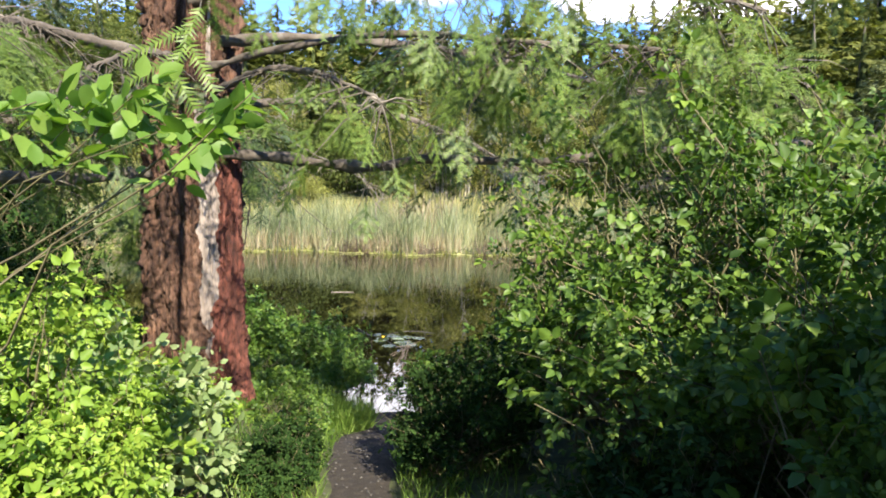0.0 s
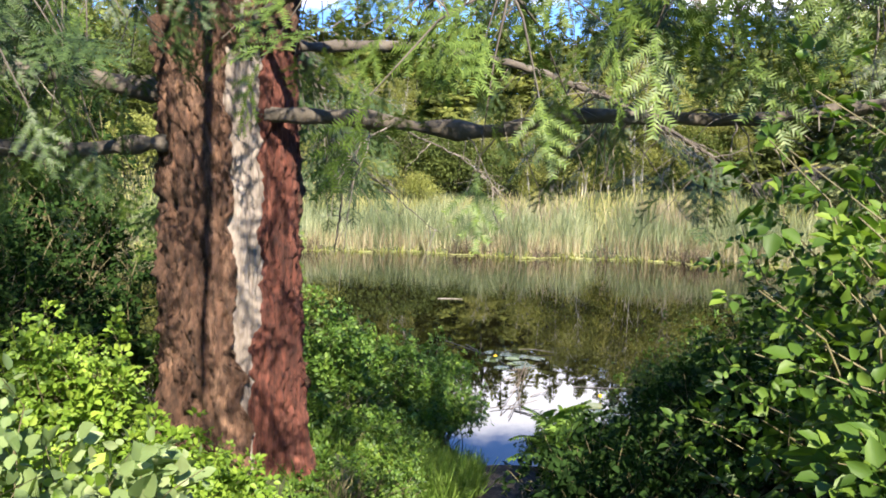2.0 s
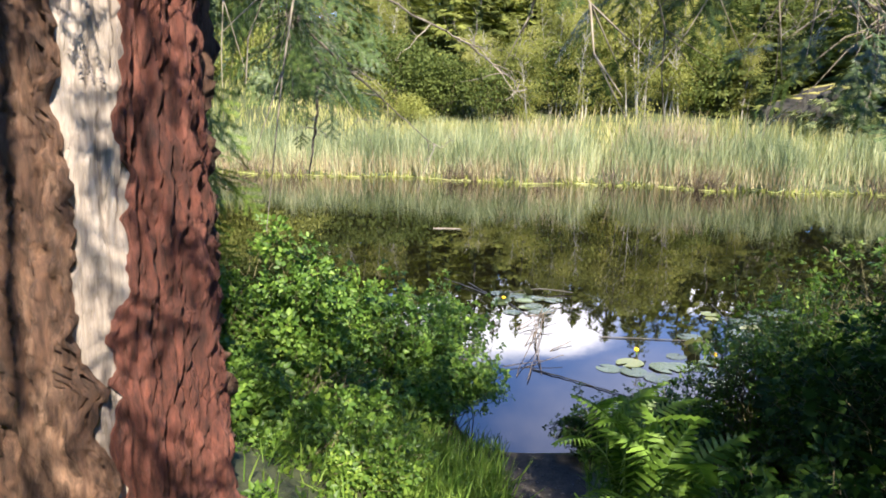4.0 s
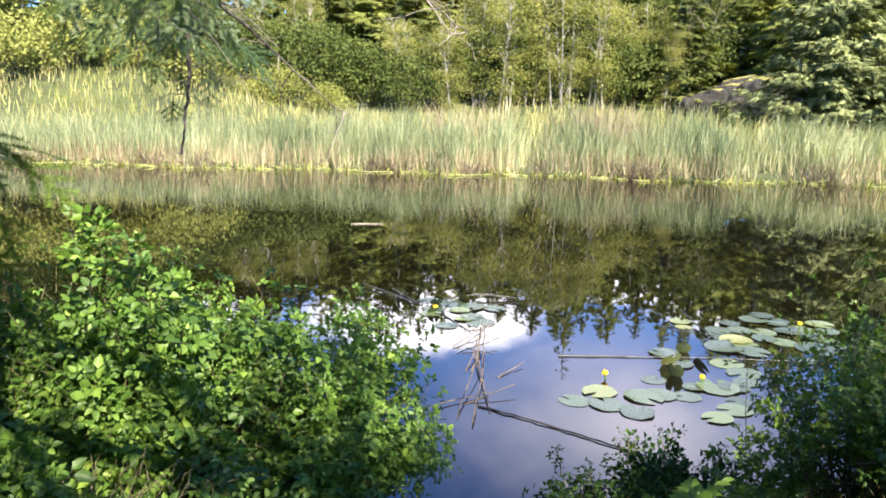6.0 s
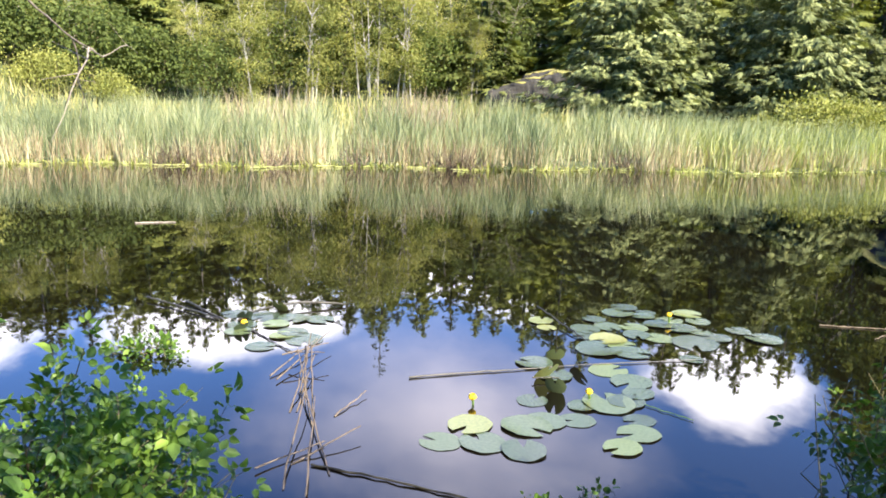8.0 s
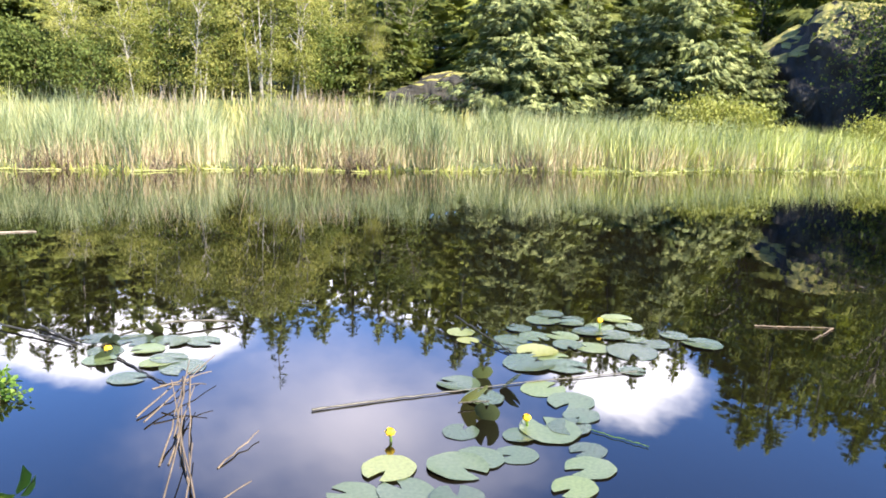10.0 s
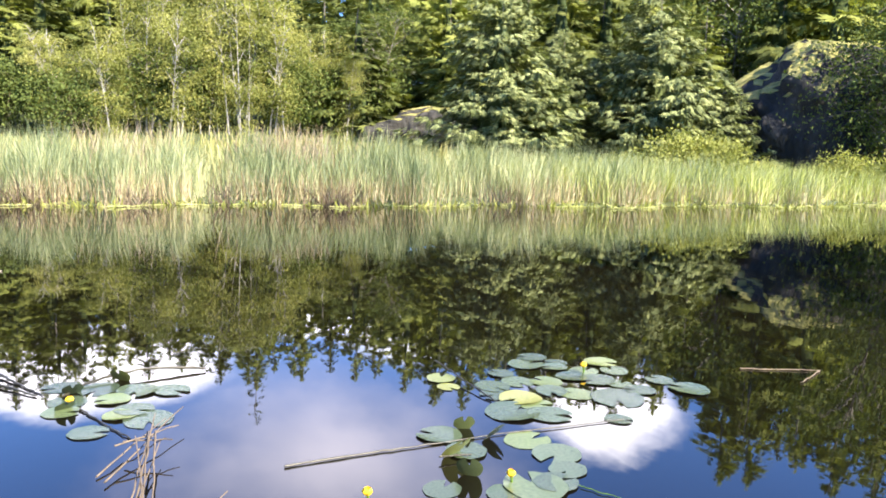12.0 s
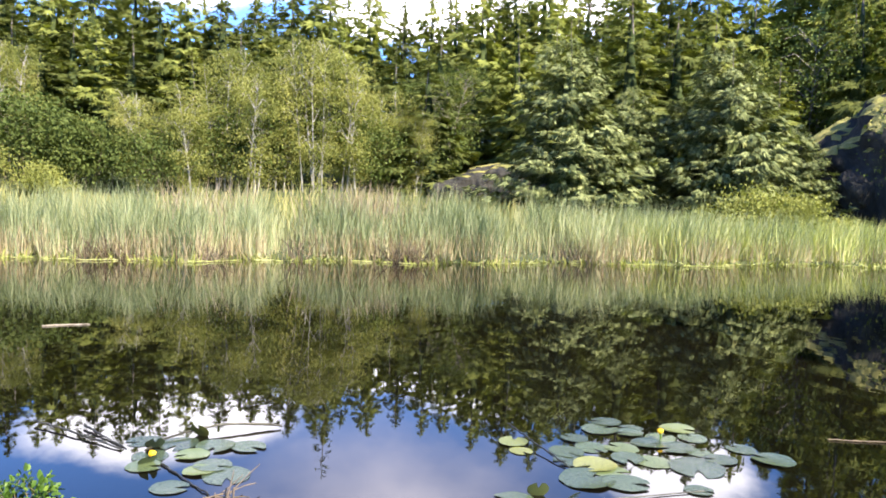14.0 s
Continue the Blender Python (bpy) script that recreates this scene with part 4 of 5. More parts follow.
bush("bramble", "sunlit bramble standing close by the walker", -1.95, 2.2, 0.6, 0.5, 3.0, 150, 36, 0.085, M_SUNLIT, "tri", 86, group="near brambles", loose=0.1)
bush("floating_sprig", "leafy green sprig lying on the water", -1.62, 12.2, 0.3, 0.28, 0.16, 26, 18, 0.05, M_BRAMBLE, "leaf", 81, category="plant", z0=-0.02)
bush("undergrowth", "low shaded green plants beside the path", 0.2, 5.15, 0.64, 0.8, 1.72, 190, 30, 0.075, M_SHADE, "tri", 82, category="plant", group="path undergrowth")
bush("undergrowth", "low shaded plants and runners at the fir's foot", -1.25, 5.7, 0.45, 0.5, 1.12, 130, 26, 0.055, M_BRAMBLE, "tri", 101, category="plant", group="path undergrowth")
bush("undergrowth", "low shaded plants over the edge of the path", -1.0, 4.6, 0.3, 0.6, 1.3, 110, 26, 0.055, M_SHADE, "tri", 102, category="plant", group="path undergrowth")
bush("undergrowth", "low sunlit green plants by the fir's roots", -1.55, 7.0, 0.55, 0.5, 0.85, 110, 24, 0.06, M_BRAMBLE, "tri", 83, category="plant", group="path undergrowth")
bush("undergrowth", "low green plants round the fir's roots", -2.38, 5.0, 0.42, 0.32, 2.05, 120, 30, 0.075, M_SUNLIT, "tri", 84, category="plant", group="path undergrowth")
bush("undergrowth", "low green plants close to the fir's roots", -2.85, 5.3, 0.5, 0.6, 1.7, 100, 28, 0.075, M_BRAMBLE, "tri", 89, category="plant", group="path undergrowth")
# a large-leaved branch that hangs over the path's start
bush("hazel", "large-leaved hazel branch arching over the path", -1.85, 2.0, 0.36, 0.25, 3.2, 10, 24, 0.085, M_HAZEL, "leaf", 85, loose=0.0, lift=0.84, lean=(1.15, -0.05), low=0.91)

# grass beside the path
n = 6000
gyy = RNG.uniform(2.2, 8.6, n)
sg = np.where(RNG.uniform(size=n) < 0.62, -1, 1)
gxx = path_x(gyy) + 0.12 * smooth(2, 5, gyy) + sg * (0.25 + np.abs(RNG.normal(0, 0.42, n)))
blades("path_grass", "green grass along both sides of the path", "grass", gxx, gyy, RNG.uniform(0.05, 0.2, n), 0.007, M_GRASS, 0.4)
n = 3500
a_, d_ = RNG.uniform(0, 2 * np.pi, n), np.sqrt(RNG.uniform(size=n))
blades("bank_grass", "bright sunlit tuft of grass by the bank", "grass", -1.08 + 0.42 * d_ * np.cos(a_), 7.35 + 0.5 * d_ * np.sin(a_), RNG.uniform(0.08, 0.34, n), 0.007, M_GRASS, 0.4)

# gravel on the path
n = 420
sy_ = RNG.uniform(1.5, 8.3, n)
sx_ = path_x(sy_) + 0.12 * smooth(2, 5, sy_) + RNG.normal(0, 0.14, n)
OCT_V = [(1, 0, 0), (-1, 0, 0), (0, 1, 0), (0, -1, 0), (0, 0, 0.6), (0, 0, -0.6), (0.6, 0.6, 0.3), (-0.6, 0.6, 0.25), (0.6, -0.6, 0.25), (-0.6, -0.6, 0.3)]
OCT_F = [(0, 6, 4), (6, 2, 4), (2, 7, 4), (7, 1, 4), (1, 9, 4), (9, 3, 4), (3, 8, 4), (8, 0, 4), (0, 5, 6), (6, 5, 2), (2, 5, 7), (7, 5, 1), (1, 5, 9), (9, 5, 3), (3, 5, 8), (8, 5, 0)]
tagged(mesh_part("gravel", *scatter(OCT_V, OCT_F, np.stack([sx_, sy_, ground_z(sx_, sy_) + 0.02], -1), RNG.normal(size=(n, 3)) * np.array([1, 1, 0.1]), np.array([0, 0, 1.0]) + 0.2 * RNG.normal(size=(n, 3)), RNG.uniform(0.004, 0.013, n)), M_STONE),
       "small grey stones pressed into the path", "gravel", kind="stuff")


# ferns
def frond_mesh():
    vs, fs = [], []
    k = 26
    for i in range(k):
        t = i / (k - 1)
        y, z = t * (1 - 0.12 * t), 0.62 * math.sin(t * 2.0) * (1 - 0.35 * t)
        o = len(vs)
        w = 0.006 * (1.1 - t)
        vs += [(-w, y, z), (w, y, z)]
        if i:
            fs += [(o - 2 if i == 1 else last, o, o + 1), (o - 2 if i == 1 else last, o + 1, (o - 1) if i == 1 else last + 1)]
        last = o
        ln = 0.15 * math.sin(math.pi * (0.12 + 0.86 * t)) + 0.012
        for sgn in (1, -1):
            q = len(vs)
            vs += [(0, y - 0.013, z), (0, y + 0.013, z), (sgn * ln * 0.6, y + 0.035, z - 0.012), (sgn * ln, y + 0.035, z - 0.035)]
            fs += [(q, q + 2, q + 1), (q, q + 3, q + 2)]
    me = mesh_from("frond", vs, fs)
    me.materials.append(M_FERN)
    return me


FROND = frond_mesh()


def fern(x, y, count, length, seed, label):
    r = random.Random(seed)
    ob = thing("sword_fern", x, y, float(ground_z(x, y)), label, "fern", "sword ferns")
    for i in range(count):
        p = new("frond", FROND)
        p.parent = ob
        p.rotation_euler = (radians(r.uniform(26, 60)), radians(r.uniform(-8, 8)), i * 2 * math.pi / count + r.uniform(-0.25, 0.25))
        p.scale = (length * r.uniform(0.75, 1.05),) * 2 + (length * r.uniform(0.8, 1.35),)
    return ob


fern(-0.10, 7.25, 13, 0.75, 1, "upright green sword fern at the path's end")
fern(-0.08, 6.35, 12, 0.8, 2, "shaded sword fern beside the path")
fern(0.2, 5.9, 11, 0.65, 3, "shaded sword fern beside the path")
fern(0.45, 8.05, 9, 0.5, 4, "small sword fern at the water's edge")

# the big fir
TX, TY = -1.88, 5.75
tz = float(ground_z(TX, TY))
fir = thing("fir_tree", TX, TY, tz, "huge old fir with scarred reddish bark and long bare limbs", "tree")


def fir_shell(a_lo, a_hi, inset, z0, z1, seg, rings, depth=0.05, rough_gain=1.0):
    """A fluted shell of the trunk between two angles that may change with height; its long edges turn inwards."""
    u = np.linspace(0, 1, seg + 1)
    z = np.linspace(z0, z1, rings)
    lo, hi = np.interp(z, *a_lo), np.interp(z, *a_hi)
    wob = np.array([0.16 * noise.noise(Vector((inset * 90, 3, q * 2.3))) + 0.12 * noise.noise(Vector((inset * 90, 7, q * 8))) + 0.07 * noise.noise(Vector((1, inset * 90, q * 25))) for q in z])
    lo, hi = np.radians(lo), np.radians(hi)
    A = lo[:, None] + (hi - lo)[:, None] * u[None] + wob[:, None] * np.exp(-u * 16)[None] + wob[::-1, None] * np.exp(-(1 - u) * 16)[None]
    Z = np.repeat(z[:, None], seg + 1, 1)
    r0 = np.interp(Z, [-0.3, 0.05, 0.4, 1.0, 2.5, 7, 11.5], [0.41, 0.365, 0.348, 0.34, 0.325, 0.22, 0.02])
    flute = 0.010 * np.sin(A * 7 + 1.5 * np.sin(Z * 0.8)) + 0.005 * np.sin(A * 19 + 2.5 * np.sin(Z * 1.7)) + 0.04 * np.exp(-Z * 2.6) * np.sin(A * 5 + 1)
    bits = np.array([noise.noise(Vector((math.cos(p) * 7, math.sin(p) * 7, q * 2.0))) * 0.026 + abs(noise.noise(Vector((math.cos(p) * 9, math.sin(p) * 9, q * 6 + 4)))) * 0.055
                     + noise.noise(Vector((math.cos(p) * 24, math.sin(p) * 24, q * 26))) * 0.030
                     - max(0.0, 0.16 - abs(noise.noise(Vector((math.cos(p) * 11 + 0.6 * math.sin(q * 3), math.sin(p) * 11, q * 1.6 + 9))))) * 0.20 for p, q in zip(A.ravel(), Z.ravel())]).reshape(A.shape)
    R = r0 + flute + bits * rough_gain + inset
    R[:, 0] -= depth
    R[:, -1] -= depth
    v = np.stack([R * np.cos(A), R * np.sin(A), Z], -1).reshape(-1, 3)
    i = (np.arange(rings - 1)[:, None] * (seg + 1) + np.arange(seg)[None]).ravel()
    return v, np.stack([i, i + 1, i + seg + 2, i + seg + 1], -1)


flat = lambda a: ([0, 1], [a, a])
mesh_part("core_wood", *fir_shell(flat(-95), flat(-15), -0.035, -0.3, 2.4, 60, 130, 0.0, 0.5), M_HEARTWOOD, fir, "bare weathered pale wood where bark is gone", True)
mesh_part("outer_bark", *fir_shell(flat(20), ([0.2, 0.5, 0.8, 2.5], [305, 302, 294, 290]), 0.0, -0.3, 4.6, 200, 250, 0.06, 1.2), M_BARK, fir, "furrowed red-brown bark", True)
mesh_part("inner_bark", *fir_shell(([0.0, 0.35, 0.62, 0.75], [-52, -56, -52, -41]), flat(26), -0.012, -0.3, 2.4, 70, 140, 0.04, 0.7), M_BARK_RED, fir, "smooth red inner bark", True)
mesh_part("upper_bark", *fir_shell(flat(-88), flat(30), -0.005, 2.12, 4.6, 80, 120, 0.03, 1.2), M_BARK, fir, "dark bark above the limbs", True)
mesh_part("top_bark", *fir_shell(flat(0), flat(360), -0.01, 4.5, 11.4, 60, 90, 0.0, 0.5), M_BARK, fir, "dark bark of the upper trunk", True)

sliver = bmesh.new()
bmesh.ops.create_cone(sliver, cap_ends=True, segments=6, radius1=0.034, radius2=0.006, depth=0.85)
for v in sliver.verts:
    v.co = Vector((0.20 + v.co.x + 0.03 * v.co.z, -0.27 + 0.5 * v.co.y, 2.50 + v.co.z))
sliver_mesh = bpy.data.meshes.new("torn_sliver")
sliver.to_mesh(sliver_mesh)
sliver.free()
sliver_mesh.materials.append(M_HEARTWOOD)
torn = new("torn_sliver", sliver_mesh)
torn.parent = fir
tagged(torn, "pale splinter of torn wood above the limb")


def spline(points, k):
    p = np.array(points, float)
    t = np.linspace(0, len(p) - 1, k)
    i = np.clip(t.astype(int), 0, len(p) - 2)
    f = (t - i)[:, None]
    p0, p1, p2, p3 = p[np.maximum(i - 1, 0)], p[i], p[i + 1], p[np.minimum(i + 2, len(p) - 1)]
    return 0.5 * (2 * p1 + (p2 - p0) * f + (2 * p0 - 5 * p1 + 4 * p2 - p3) * f ** 2 + (3 * p1 - p0 - 3 * p2 + p3) * f ** 3)


def limb(points, r0, r1, seed, twigs=0, twig_len=0.5, sprays=0, spray=0.3, lo=0.25, droop=0.6, dead=M_TWIG, needles=None, label="long dark horizontal limb"):
    """A limb of the fir, in world places, with dead twigs and needle sprays along it."""
    r = np.random.default_rng(seed)
    k = 40
    line = spline(points, k) - np.array([TX, TY, tz])
    line[2:] += np.cumsum(r.normal(0, 0.006, (k - 2, 3)), 0)
    rad = np.linspace(r0, r1, k) * (1 + 0.16 * r.normal(size=k))
    ob = mesh_part("limb", *tubes(line[None], rad[None], 9), M_LIMB, fir, label, True)
    if twigs:
        i = r.integers(int(k * lo), k, twigs)
        d = unit(r.normal(size=(twigs, 3)) * np.array([0.9, 1, 0.7]) + np.array([0.25, 0, -0.15]))
        ln = twig_len * r.uniform(0.3, 1.2, twigs)
        t = np.linspace(0, 1, 6)
        tw = line[i][:, None] + d[:, None] * (ln[:, None] * t)[..., None] + np.array([0, 0, -1.0]) * (0.3 * ln[:, None] * t ** 2)[..., None]
        tw[:, 1:] += np.cumsum(r.normal(0, 0.014, (twigs, 5, 3)), 1)
        tr = np.linspace(1, 0.25, 6)[None] * (0.003 + 0.004 * r.uniform(size=(twigs, 1)))
        j = r.integers(0, twigs, twigs * 2)
        st = tw[j, r.integers(1, 5, twigs * 2)]
        d2 = unit(d[j] + 0.9 * r.normal(size=(twigs * 2, 3)))
        tw2 = st[:, None] + d2[:, None] * (0.4 * ln[j][:, None] * t)[..., None]
        tagged(mesh_part("dead_brush", *join(tubes(tw, tr, 4), tubes(tw2, tr[j] * 0.55, 3)), dead, ob, "bare grey brittle twigs"), kind="stuff")
    if sprays:
        i = r.integers(int(k * lo), k, sprays)
        d = unit(np.stack([r.normal(size=sprays), r.normal(size=sprays), -np.abs(r.normal(0.2, 0.35, sprays))], -1))
        ln = r.uniform(0.05, 0.75, sprays) * spray * 2.2
        pos = line[i] + d * ln[:, None] + np.array([0, 0, -1.0]) * (droop * ln ** 1.3)[:, None]
        along = unit(d + np.array([0, 0, -0.55]) + 0.35 * r.normal(size=(sprays, 3)))
        normal = unit(np.array([0, -0.2, 1.0]) + 0.35 * r.normal(size=(sprays, 3)))
        tagged(mesh_part("needles", *scatter(SPRAY_V, SPRAY_F, pos, along, normal, spray * r.uniform(0.6, 1.2, sprays)), needles or M_FIR, ob, "drooping green needle sprays"), kind="stuff")
        hang = np.stack([line[i], (line[i] + pos) / 2 + np.array([0, 0, 0.05]), pos], 1)
        tagged(mesh_part("bough_wood", *tubes(hang, np.array([[0.006, 0.004, 0.002]]) * np.ones((sprays, 1)), 3), M_LIMB, ob), kind="stuff")
    return ob


limb(((-1.7, 5.6, 2.90), (-1.1, 5.48, 2.86), (-0.5, 5.45, 2.80), (-0.1, 5.42, 2.87), (0.5, 5.4, 2.86), (1.1, 5.35, 2.93), (2.2, 5.2, 3.04), (3.4, 5.0, 3.1)), 0.042, 0.024, 1, 60, 0.55, lo=0.15)
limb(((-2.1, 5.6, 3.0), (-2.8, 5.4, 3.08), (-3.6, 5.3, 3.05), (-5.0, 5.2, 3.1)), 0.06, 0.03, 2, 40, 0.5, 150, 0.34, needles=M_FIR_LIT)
limb(((-2.1, 5.5, 2.75), (-2.9, 5.2, 2.70), (-3.8, 5.0, 2.75), (-5.2, 4.7, 2.7)), 0.045, 0.02, 3, 40, 0.5)
limb(((-1.9, 6.0, 3.5), (-2.15, 7.6, 3.55), (-2.6, 9.6, 3.2), (-3.0, 11.6, 2.75)), 0.05, 0.012, 4, 34, 0.9, 220, 0.36, droop=0.5)
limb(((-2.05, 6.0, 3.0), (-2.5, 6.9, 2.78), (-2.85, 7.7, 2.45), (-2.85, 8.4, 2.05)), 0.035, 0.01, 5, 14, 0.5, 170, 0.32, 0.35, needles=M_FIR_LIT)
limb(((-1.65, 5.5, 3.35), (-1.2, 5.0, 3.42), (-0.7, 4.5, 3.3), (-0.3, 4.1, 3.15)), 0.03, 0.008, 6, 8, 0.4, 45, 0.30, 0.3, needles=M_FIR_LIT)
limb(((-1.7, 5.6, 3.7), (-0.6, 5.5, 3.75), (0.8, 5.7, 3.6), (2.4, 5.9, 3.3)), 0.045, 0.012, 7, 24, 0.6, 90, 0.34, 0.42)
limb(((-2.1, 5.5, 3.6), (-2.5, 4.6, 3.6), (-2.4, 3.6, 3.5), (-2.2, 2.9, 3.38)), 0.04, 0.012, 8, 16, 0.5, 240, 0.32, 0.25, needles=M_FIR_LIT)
limb(((-1.7, 5.9, 3.3), (-0.8, 6.6, 3.35), (0.2, 7.0, 3.1), (0.9, 7.2, 2.75)), 0.035, 0.008, 9, 16, 0.5, 60, 0.30, 0.45)
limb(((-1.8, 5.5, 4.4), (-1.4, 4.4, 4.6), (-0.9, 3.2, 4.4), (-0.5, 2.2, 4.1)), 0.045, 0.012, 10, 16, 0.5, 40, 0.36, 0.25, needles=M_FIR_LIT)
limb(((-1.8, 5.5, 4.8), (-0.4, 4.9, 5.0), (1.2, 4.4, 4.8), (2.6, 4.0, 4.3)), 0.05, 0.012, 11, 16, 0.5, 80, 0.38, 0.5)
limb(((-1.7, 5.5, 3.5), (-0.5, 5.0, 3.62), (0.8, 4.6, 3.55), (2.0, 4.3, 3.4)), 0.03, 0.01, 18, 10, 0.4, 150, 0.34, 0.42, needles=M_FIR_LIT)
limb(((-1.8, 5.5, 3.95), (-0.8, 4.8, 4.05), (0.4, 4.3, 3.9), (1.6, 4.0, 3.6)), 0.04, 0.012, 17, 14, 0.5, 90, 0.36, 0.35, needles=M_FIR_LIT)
limb(((-2.1, 5.8, 4.6), (-3.4, 6.2, 4.6), (-4.8, 6.6, 4.1), (-5.8, 7.0, 3.5)), 0.05, 0.012, 12, 16, 0.5, 150, 0.38, 0.2)
limb(((-1.85, 5.45, 3.55), (-1.95, 5.0, 3.55), (-2.05, 4.5, 3.4), (-2.15, 4.1, 3.15)), 0.03, 0.008, 16, 10, 0.4, 55, 0.3, 0.25)
hang = ((-2.88, 11.2, 2.85), (-2.92, 11.3, 2.5), (-2.98, 11.35, 2.1), (-3.05, 11.4, 1.62))
limb(hang, 0.022, 0.008, 13, 10, 0.3, lo=0.1, label="thin dead branch hanging over the water")
limb(((-2.5, 9.6, 3.0), (-2.15, 10.0, 2.6), (-1.85, 10.5, 2.25), (-1.5, 10.8, 1.95)), 0.012, 0.003, 14, 12, 0.4, lo=0.3, label="thin dead branch hanging over the water")
limb(((-2.3, 8.4, 3.4), (-1.7, 9.2, 3.1), (-1.1, 9.8, 2.75), (-0.8, 10.1, 2.5)), 0.012, 0.003, 15, 12, 0.4, lo=0.3, label="thin dead branch hanging over the water")


# ---- on the water ----
def pad_mesh(seed, curl):
    r = random.Random(seed)
    n, vs, fs = 30, [(0, -0.12, 0.0)], []
    for ring, q in ((0, 0.5), (1, 0.85), (2, 1.0)):
        for i in range(n):
            a = radians(-90 + 13) + radians(334) * i / (n - 1)
            lobe = 1 + 0.02 * math.sin(a * 7 + seed)
            z = curl * q ** 3 * (0.02 + 0.03 * math.sin(a * 2 + seed)) + 0.002 * math.sin(a * 12) * q
            vs.append((0.5 * q * math.cos(a) * lobe * 0.92, 0.5 * q * math.sin(a) * lobe, z))
    for i in range(n - 1):
        fs.append((0, 1 + i, 2 + i, 2 + i))
    tri = [(0, 1 + i, 2 + i) for i in range(n - 1)]
    for ring in (0, 1):
        o = 1 + ring * n
        for i in range(n - 1):
            tri += [(o + i, o + n + i, o + n + i + 1), (o + i, o + n + i + 1, o + i + 1)]
    vs2 = [(x, y, z - 0.004) for x, y, z in vs]
    o = len(vs)
    tri += [(c + o, b + o, a + o) for a, b, c in tri]
    me = mesh_from("blade", vs + vs2, tri, True)
    me.materials.append(M_PAD)
    return me


PAD_MESHES = [pad_mesh(i, c) for i, c in enumerate((0.1, 0.25, 0.6, 0.15))]
PADS_A = (
    (-1.06, 13.15, 0.23), (-0.83, 13.04, 0.26), (-0.59, 12.94, 0.26), (-0.38, 12.88, 0.23), (-1.00, 12.83, 0.23), (-1.02, 12.64, 0.21),
    (-0.74, 12.79, 0.21), (-0.61, 12.56, 0.23), (-0.53, 12.37, 0.29), (-0.85, 12.24, 0.21), (-0.69, 12.48, 0.19), (2.34, 12.90, 0.22),
    (2.46, 12.72, 0.17), (2.21, 12.75, 0.27), (2.80, 12.62, 0.25), (1.91, 12.58, 0.19), (2.55, 12.46, 0.22), (2.78, 12.40, 0.21),
    (2.38, 12.61, 0.19), (1.72, 12.32, 0.24), (1.94, 12.37, 0.23), (2.14, 12.31, 0.23), (2.38, 12.36, 0.22), (2.52, 12.23, 0.25),
    (2.63, 12.11, 0.17), (1.68, 12.16, 0.24),
)
PADS_B = (
    (1.79, 12.04, 0.28), (2.07, 12.11, 0.22), (2.21, 12.01, 0.24), (2.43, 11.85, 0.36), (1.62, 11.82, 0.34), (1.82, 11.70, 0.27),
    (1.83, 11.91, 0.23), (2.97, 12.10, 0.20), (3.04, 11.86, 0.27), (1.44, 12.60, 0.21), (1.42, 12.41, 0.16), (2.20, 11.50, 0.17),
    (1.03, 11.60, 0.25), (1.09, 11.34, 0.23), (1.49, 11.38, 0.26), (1.55, 11.15, 0.27), (1.24, 10.83, 0.32), (1.36, 10.83, 0.22),
    (0.79, 10.95, 0.19), (0.76, 10.64, 0.23), (0.63, 10.59, 0.28), (0.32, 10.66, 0.25), (1.31, 10.56, 0.18), (1.22, 10.39, 0.23),
    (1.06, 10.81, 0.17), (2.68, 11.94, 0.21), (0.11, 10.48, 0.22), (0.33, 10.43, 0.25), (0.52, 10.30, 0.24), (1.05, 10.24, 0.20),
    (0.95, 10.62, 0.2), (1.5, 10.95, 0.2),
)
r = random.Random(5)
for i, (x, y, w) in enumerate(PADS_A + PADS_B):
    ob = new("lily_pad", PAD_MESHES[i % 4])
    ob.matrix_world = pose(x, y, 0.004 + 0.002 * (i % 4), r.uniform(-0.6, 0.6), r.uniform(-0.6, 0.6), r.uniform(0, 360)) @ Matrix.Diagonal((w * 1.08, w * 1.08, w, 1))
    tagged(ob, "round grey-green lily pad with a notch floating on the pond", "lily pad", "lily pads")
for x, y, w, tip, turn in ((1.00, 11.27, 0.19, 48, 20), (0.97, 11.03, 0.15, 62, -35), (1.30, 11.44, 0.17, 40, 50), (1.20, 11.63, 0.14, 55, -15), (-0.98, 12.97, 0.14, 45, 10), (-0.70, 13.17, 0.15, 50, -30), (-1.00, 12.66, 0.13, 42, 25)):
    ob = new("lily_pad", PAD_MESHES[2])
    ob.matrix_world = pose(x, y, 0.5 * w * math.sin(radians(tip)) - 0.01, 0, 0, turn) @ pose(0, 0, 0, -tip, 0, 0) @ Matrix.Diagonal((w, w, w, 1))
    tagged(ob, "lily pad standing on edge with its dark underside showing", "lily pad", "lily pads")


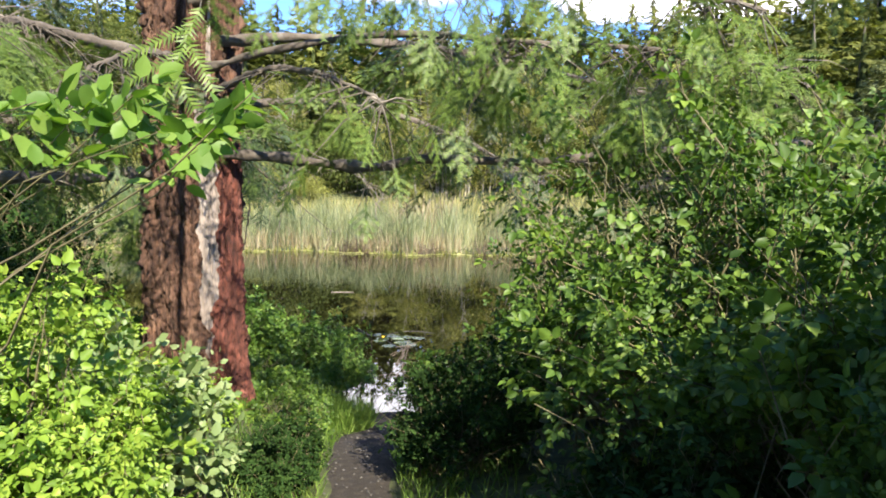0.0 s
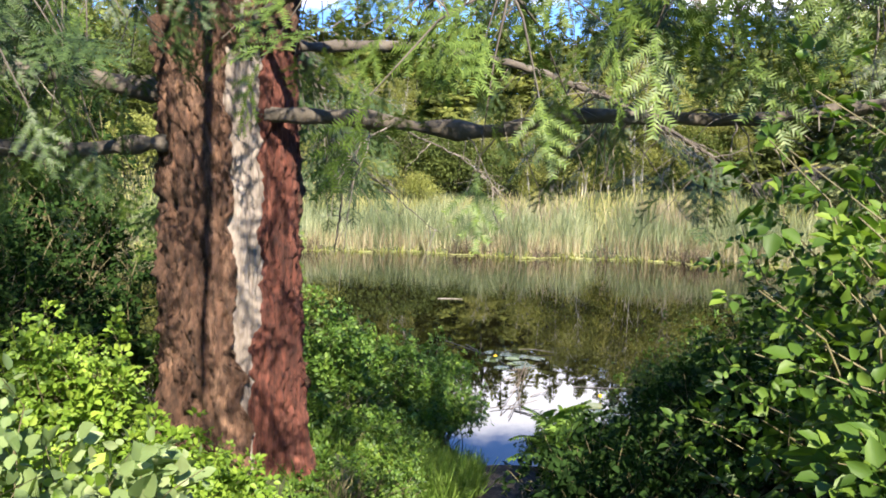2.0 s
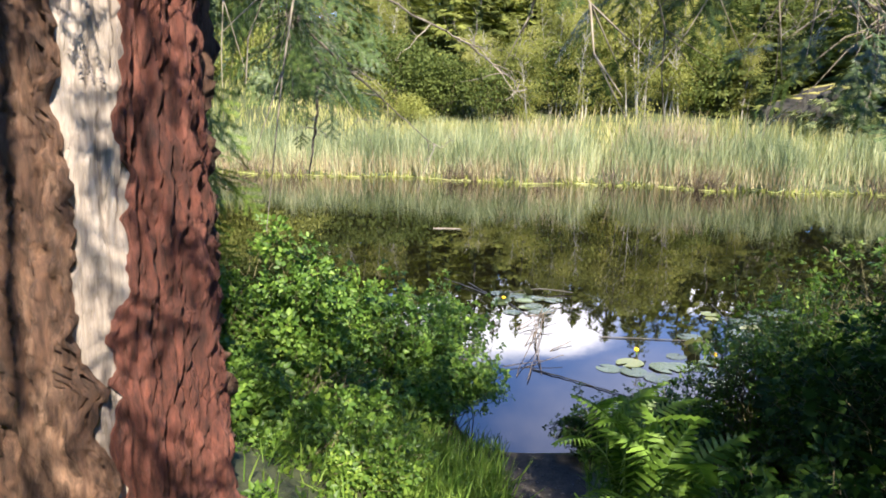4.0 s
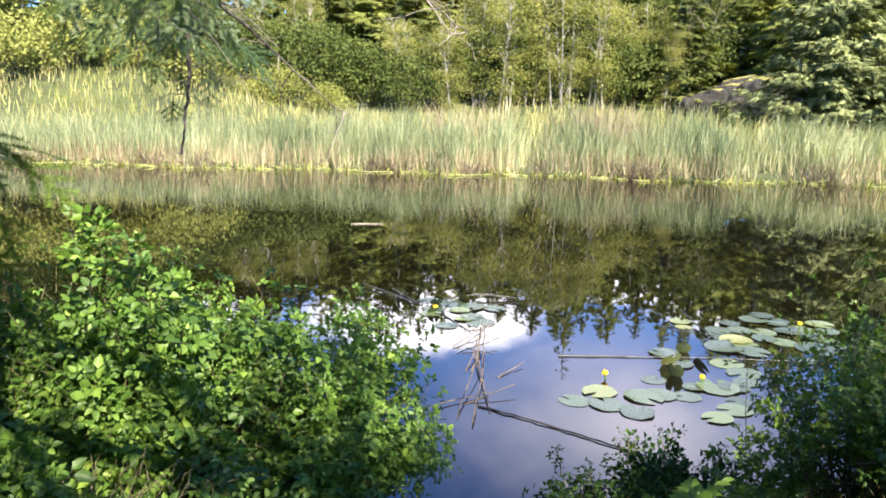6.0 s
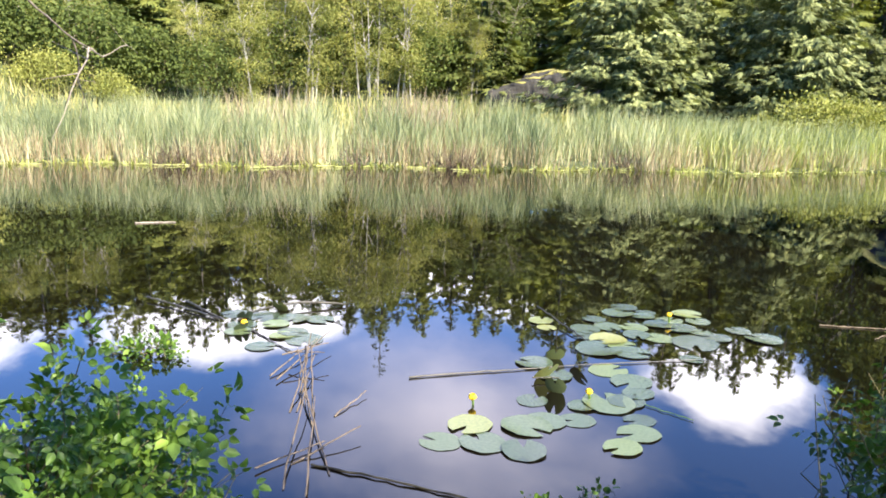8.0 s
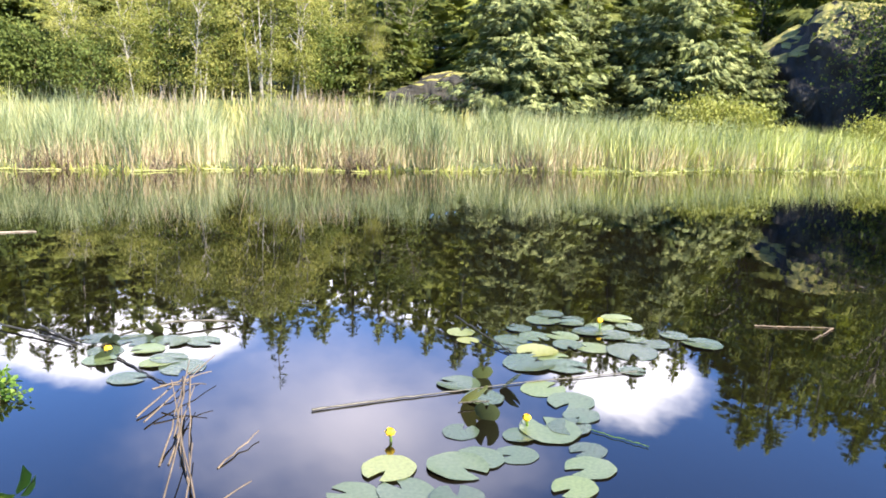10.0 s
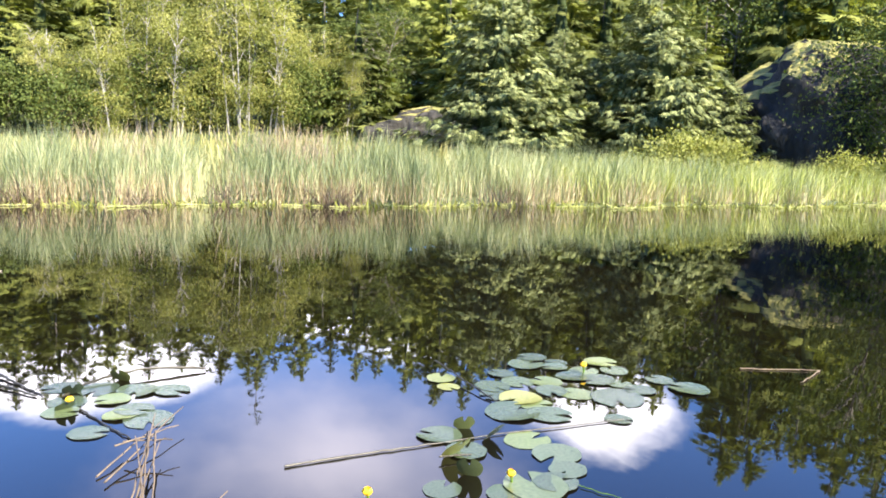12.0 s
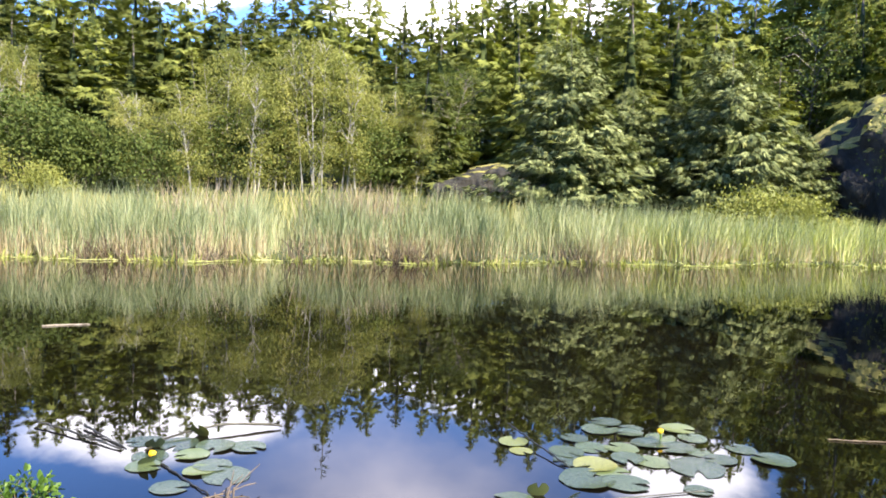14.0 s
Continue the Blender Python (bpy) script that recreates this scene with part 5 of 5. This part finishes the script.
def lily_flower(x, y, h, s):
    ob = thing("lily_flower", x, y, 0, "yellow pond lily flower on a short stalk", "flower", "lily flowers")
    mesh_part("stalk", *tubes(np.array([[(0, 0, -0.05), (0.005, 0, h * 0.5), (0, 0, h)]]), np.array([[0.007, 0.007, 0.008]]), 6), M_FERN, ob, "green stalk")
    bm = bmesh.new()
    bmesh.ops.create_uvsphere(bm, u_segments=10, v_segments=6, radius=s * 0.30)
    for v in bm.verts:
        v.co.z += h + s * 0.2
    me = bpy.data.meshes.new("heart")
    bm.to_mesh(me)
    bm.free()
    me.materials.append(M_PETAL)
    new("heart", me).parent = ob
    for i in range(6):
        a = i * math.pi / 3
        c, q = math.cos(a), math.sin(a)
        prof = [(0.0, 0.0), (0.4, 0.18), (0.5, 0.5), (0.34, 0.82)]
        vs = []
        for k, (rad, zz) in enumerate(prof):
            wd = (0.12, 0.30, 0.36, 0.14)[k]
            for sd in (-1, 0, 1):
                bow = 0.92 if sd else 1.0
                vs.append(((c * rad * bow - q * sd * wd) * s, (q * rad * bow + c * sd * wd) * s, h + zz * s))
        fs = [(k * 3 + j, k * 3 + j + 1, k * 3 + j + 4, k * 3 + j + 3) for k in range(3) for j in range(2)]
        mesh_part("petal", vs, fs, M_PETAL, ob, "", True)
    return ob


lily_flower(0.41, 10.95, 0.03, 0.046)
lily_flower(2.52, 12.42, 0.05, 0.044)
lily_flower(-0.98, 12.74, 0.03, 0.044)
lily_flower(1.14, 10.9, 0.04, 0.042)


def stick(points, r0, r1, label, seed, z=0.008, material=None, group="floating sticks"):
    pts = [(x, y, z) if len(q) == 0 else (x, y, q[0]) for x, y, *q in points]
    line = spline(pts, 24)
    rg = np.random.default_rng(seed)
    line[1:-1] += rg.normal(0, 0.004, (22, 3)) * np.array([1, 1, 0.3])
    rad = 0.72 * np.linspace(r0, r1, 24) * (1 + 0.12 * rg.normal(size=24))
    return tagged(mesh_part("stick", *tubes(line[None], rad[None], 7), material or M_WET, None, "", True), label, "stick", group)


stick(((0.11, 11.44), (0.53, 11.47), (0.86, 11.48), (1.38, 11.5), (2.22, 11.48)), 0.009, 0.005, "long thin dark green stick floating between lily pads", 1)
stick(((-0.13, 13.28, 0.02), (-0.52, 13.28, 0.05), (-0.85, 13.16, 0.03), (-1.04, 12.96, 0.0)), 0.014, 0.01, "dark bent stick lying over lily pads", 2)
stick(((-1.85, 13.72, 0.03), (-1.5, 13.35, 0.02), (-1.19, 13.0, 0.01)), 0.011, 0.009, "dark straight stick floating by lily pads", 3)
stick(((-1.5, 13.57, 0.02), (-1.16, 13.01, 0.0)), 0.013, 0.008, "dark straight stick floating by lily pads", 4)
stick(((-0.92, 12.66), (-0.63, 12.07)), 0.009, 0.007, "thin dark stick in the water", 5)
stick(((1.51, 12.9, 0.05), (1.56, 12.3, 0.03), (1.61, 11.84, 0.0)), 0.009, 0.007, "thin dark stick leaning across lily pads", 6)
stick(((3.78, 12.15), (4.36, 11.92)), 0.007, 0.005, "pale straight reed stalk floating", 7, material=M_STRAW)
stick(((4.36, 11.92), (3.95, 11.72)), 0.006, 0.004, "pale straight reed stalk floating", 8, material=M_STRAW)
stick(((-0.58, 10.32), (-0.2, 10.08), (0.14, 9.84), (0.6, 9.5)), 0.009, 0.007, "long dark branch half sunk by the bank", 9)
stick(((0.9, 11.26, 0.03), (1.08, 11.26, 0.02)), 0.008, 0.006, "short dark stick among lily pads", 10)
stick(((1.45, 10.76), (1.62, 10.5)), 0.004, 0.003, "thin green stem floating by lily pads", 11, material=M_FERN)
stick(((-2.65, 18.06), (-2.4, 18.12), (-2.11, 18.12)), 0.016, 0.01, "pale driftwood far out on the pond", 12, material=M_TWIG)

tangle = thing("dead_reed_tangle", -0.55, 11.6, 0.0, "tangle of broken straw-coloured reed stalks in the water", "reeds")
rg = np.random.default_rng(9)
for i, (x0, y0, z0, x1, y1, z1) in enumerate(((-0.74, 11.5, 0.02, -0.34, 12.25, 0.10), (-0.78, 11.6, 0.01, -0.44, 12.2, 0.06), (-0.54, 11.85, 0.12, -0.58, 10.95, 0.0), (-0.5, 11.85, 0.12, -0.54, 10.9, 0.0), (-0.67, 11.0, 0.0, -0.51, 11.9, 0.14),
                                              (-0.63, 11.0, 0.0, -0.48, 11.8, 0.08), (-0.42, 10.9, 0.0, -0.2, 11.2, 0.03), (-0.7, 11.75, 0.1, -0.38, 11.9, 0.12), (-0.66, 11.85, 0.08, -0.42, 11.75, 0.1), (-0.6, 11.3, 0.0, -0.5, 11.9, 0.2), (-0.55, 10.8, 0.0, -0.6, 11.7, 0.16), (-0.62, 10.0, 0.02, -0.52, 11.1, 0.05), (-0.72, 10.1, 0.0, -0.56, 11.2, 0.12),
                                              (-0.5, 10.2, 0.0, -0.58, 11.3, 0.08), (-0.68, 10.35, 0.0, -0.3, 10.62, 0.06), (-0.85, 10.3, 0.02, -0.5, 10.55, 0.02))):
    line = np.linspace((x0, y0, z0), (x1, y1, z1), 7) - np.array([-0.55, 11.6, 0])
    line[1:-1] += rg.normal(0, 0.004, (5, 3))
    mesh_part("stalk", *tubes(line[None], np.linspace(0.0055, 0.0028, 7)[None], 5), M_STRAW, tangle, "", True)
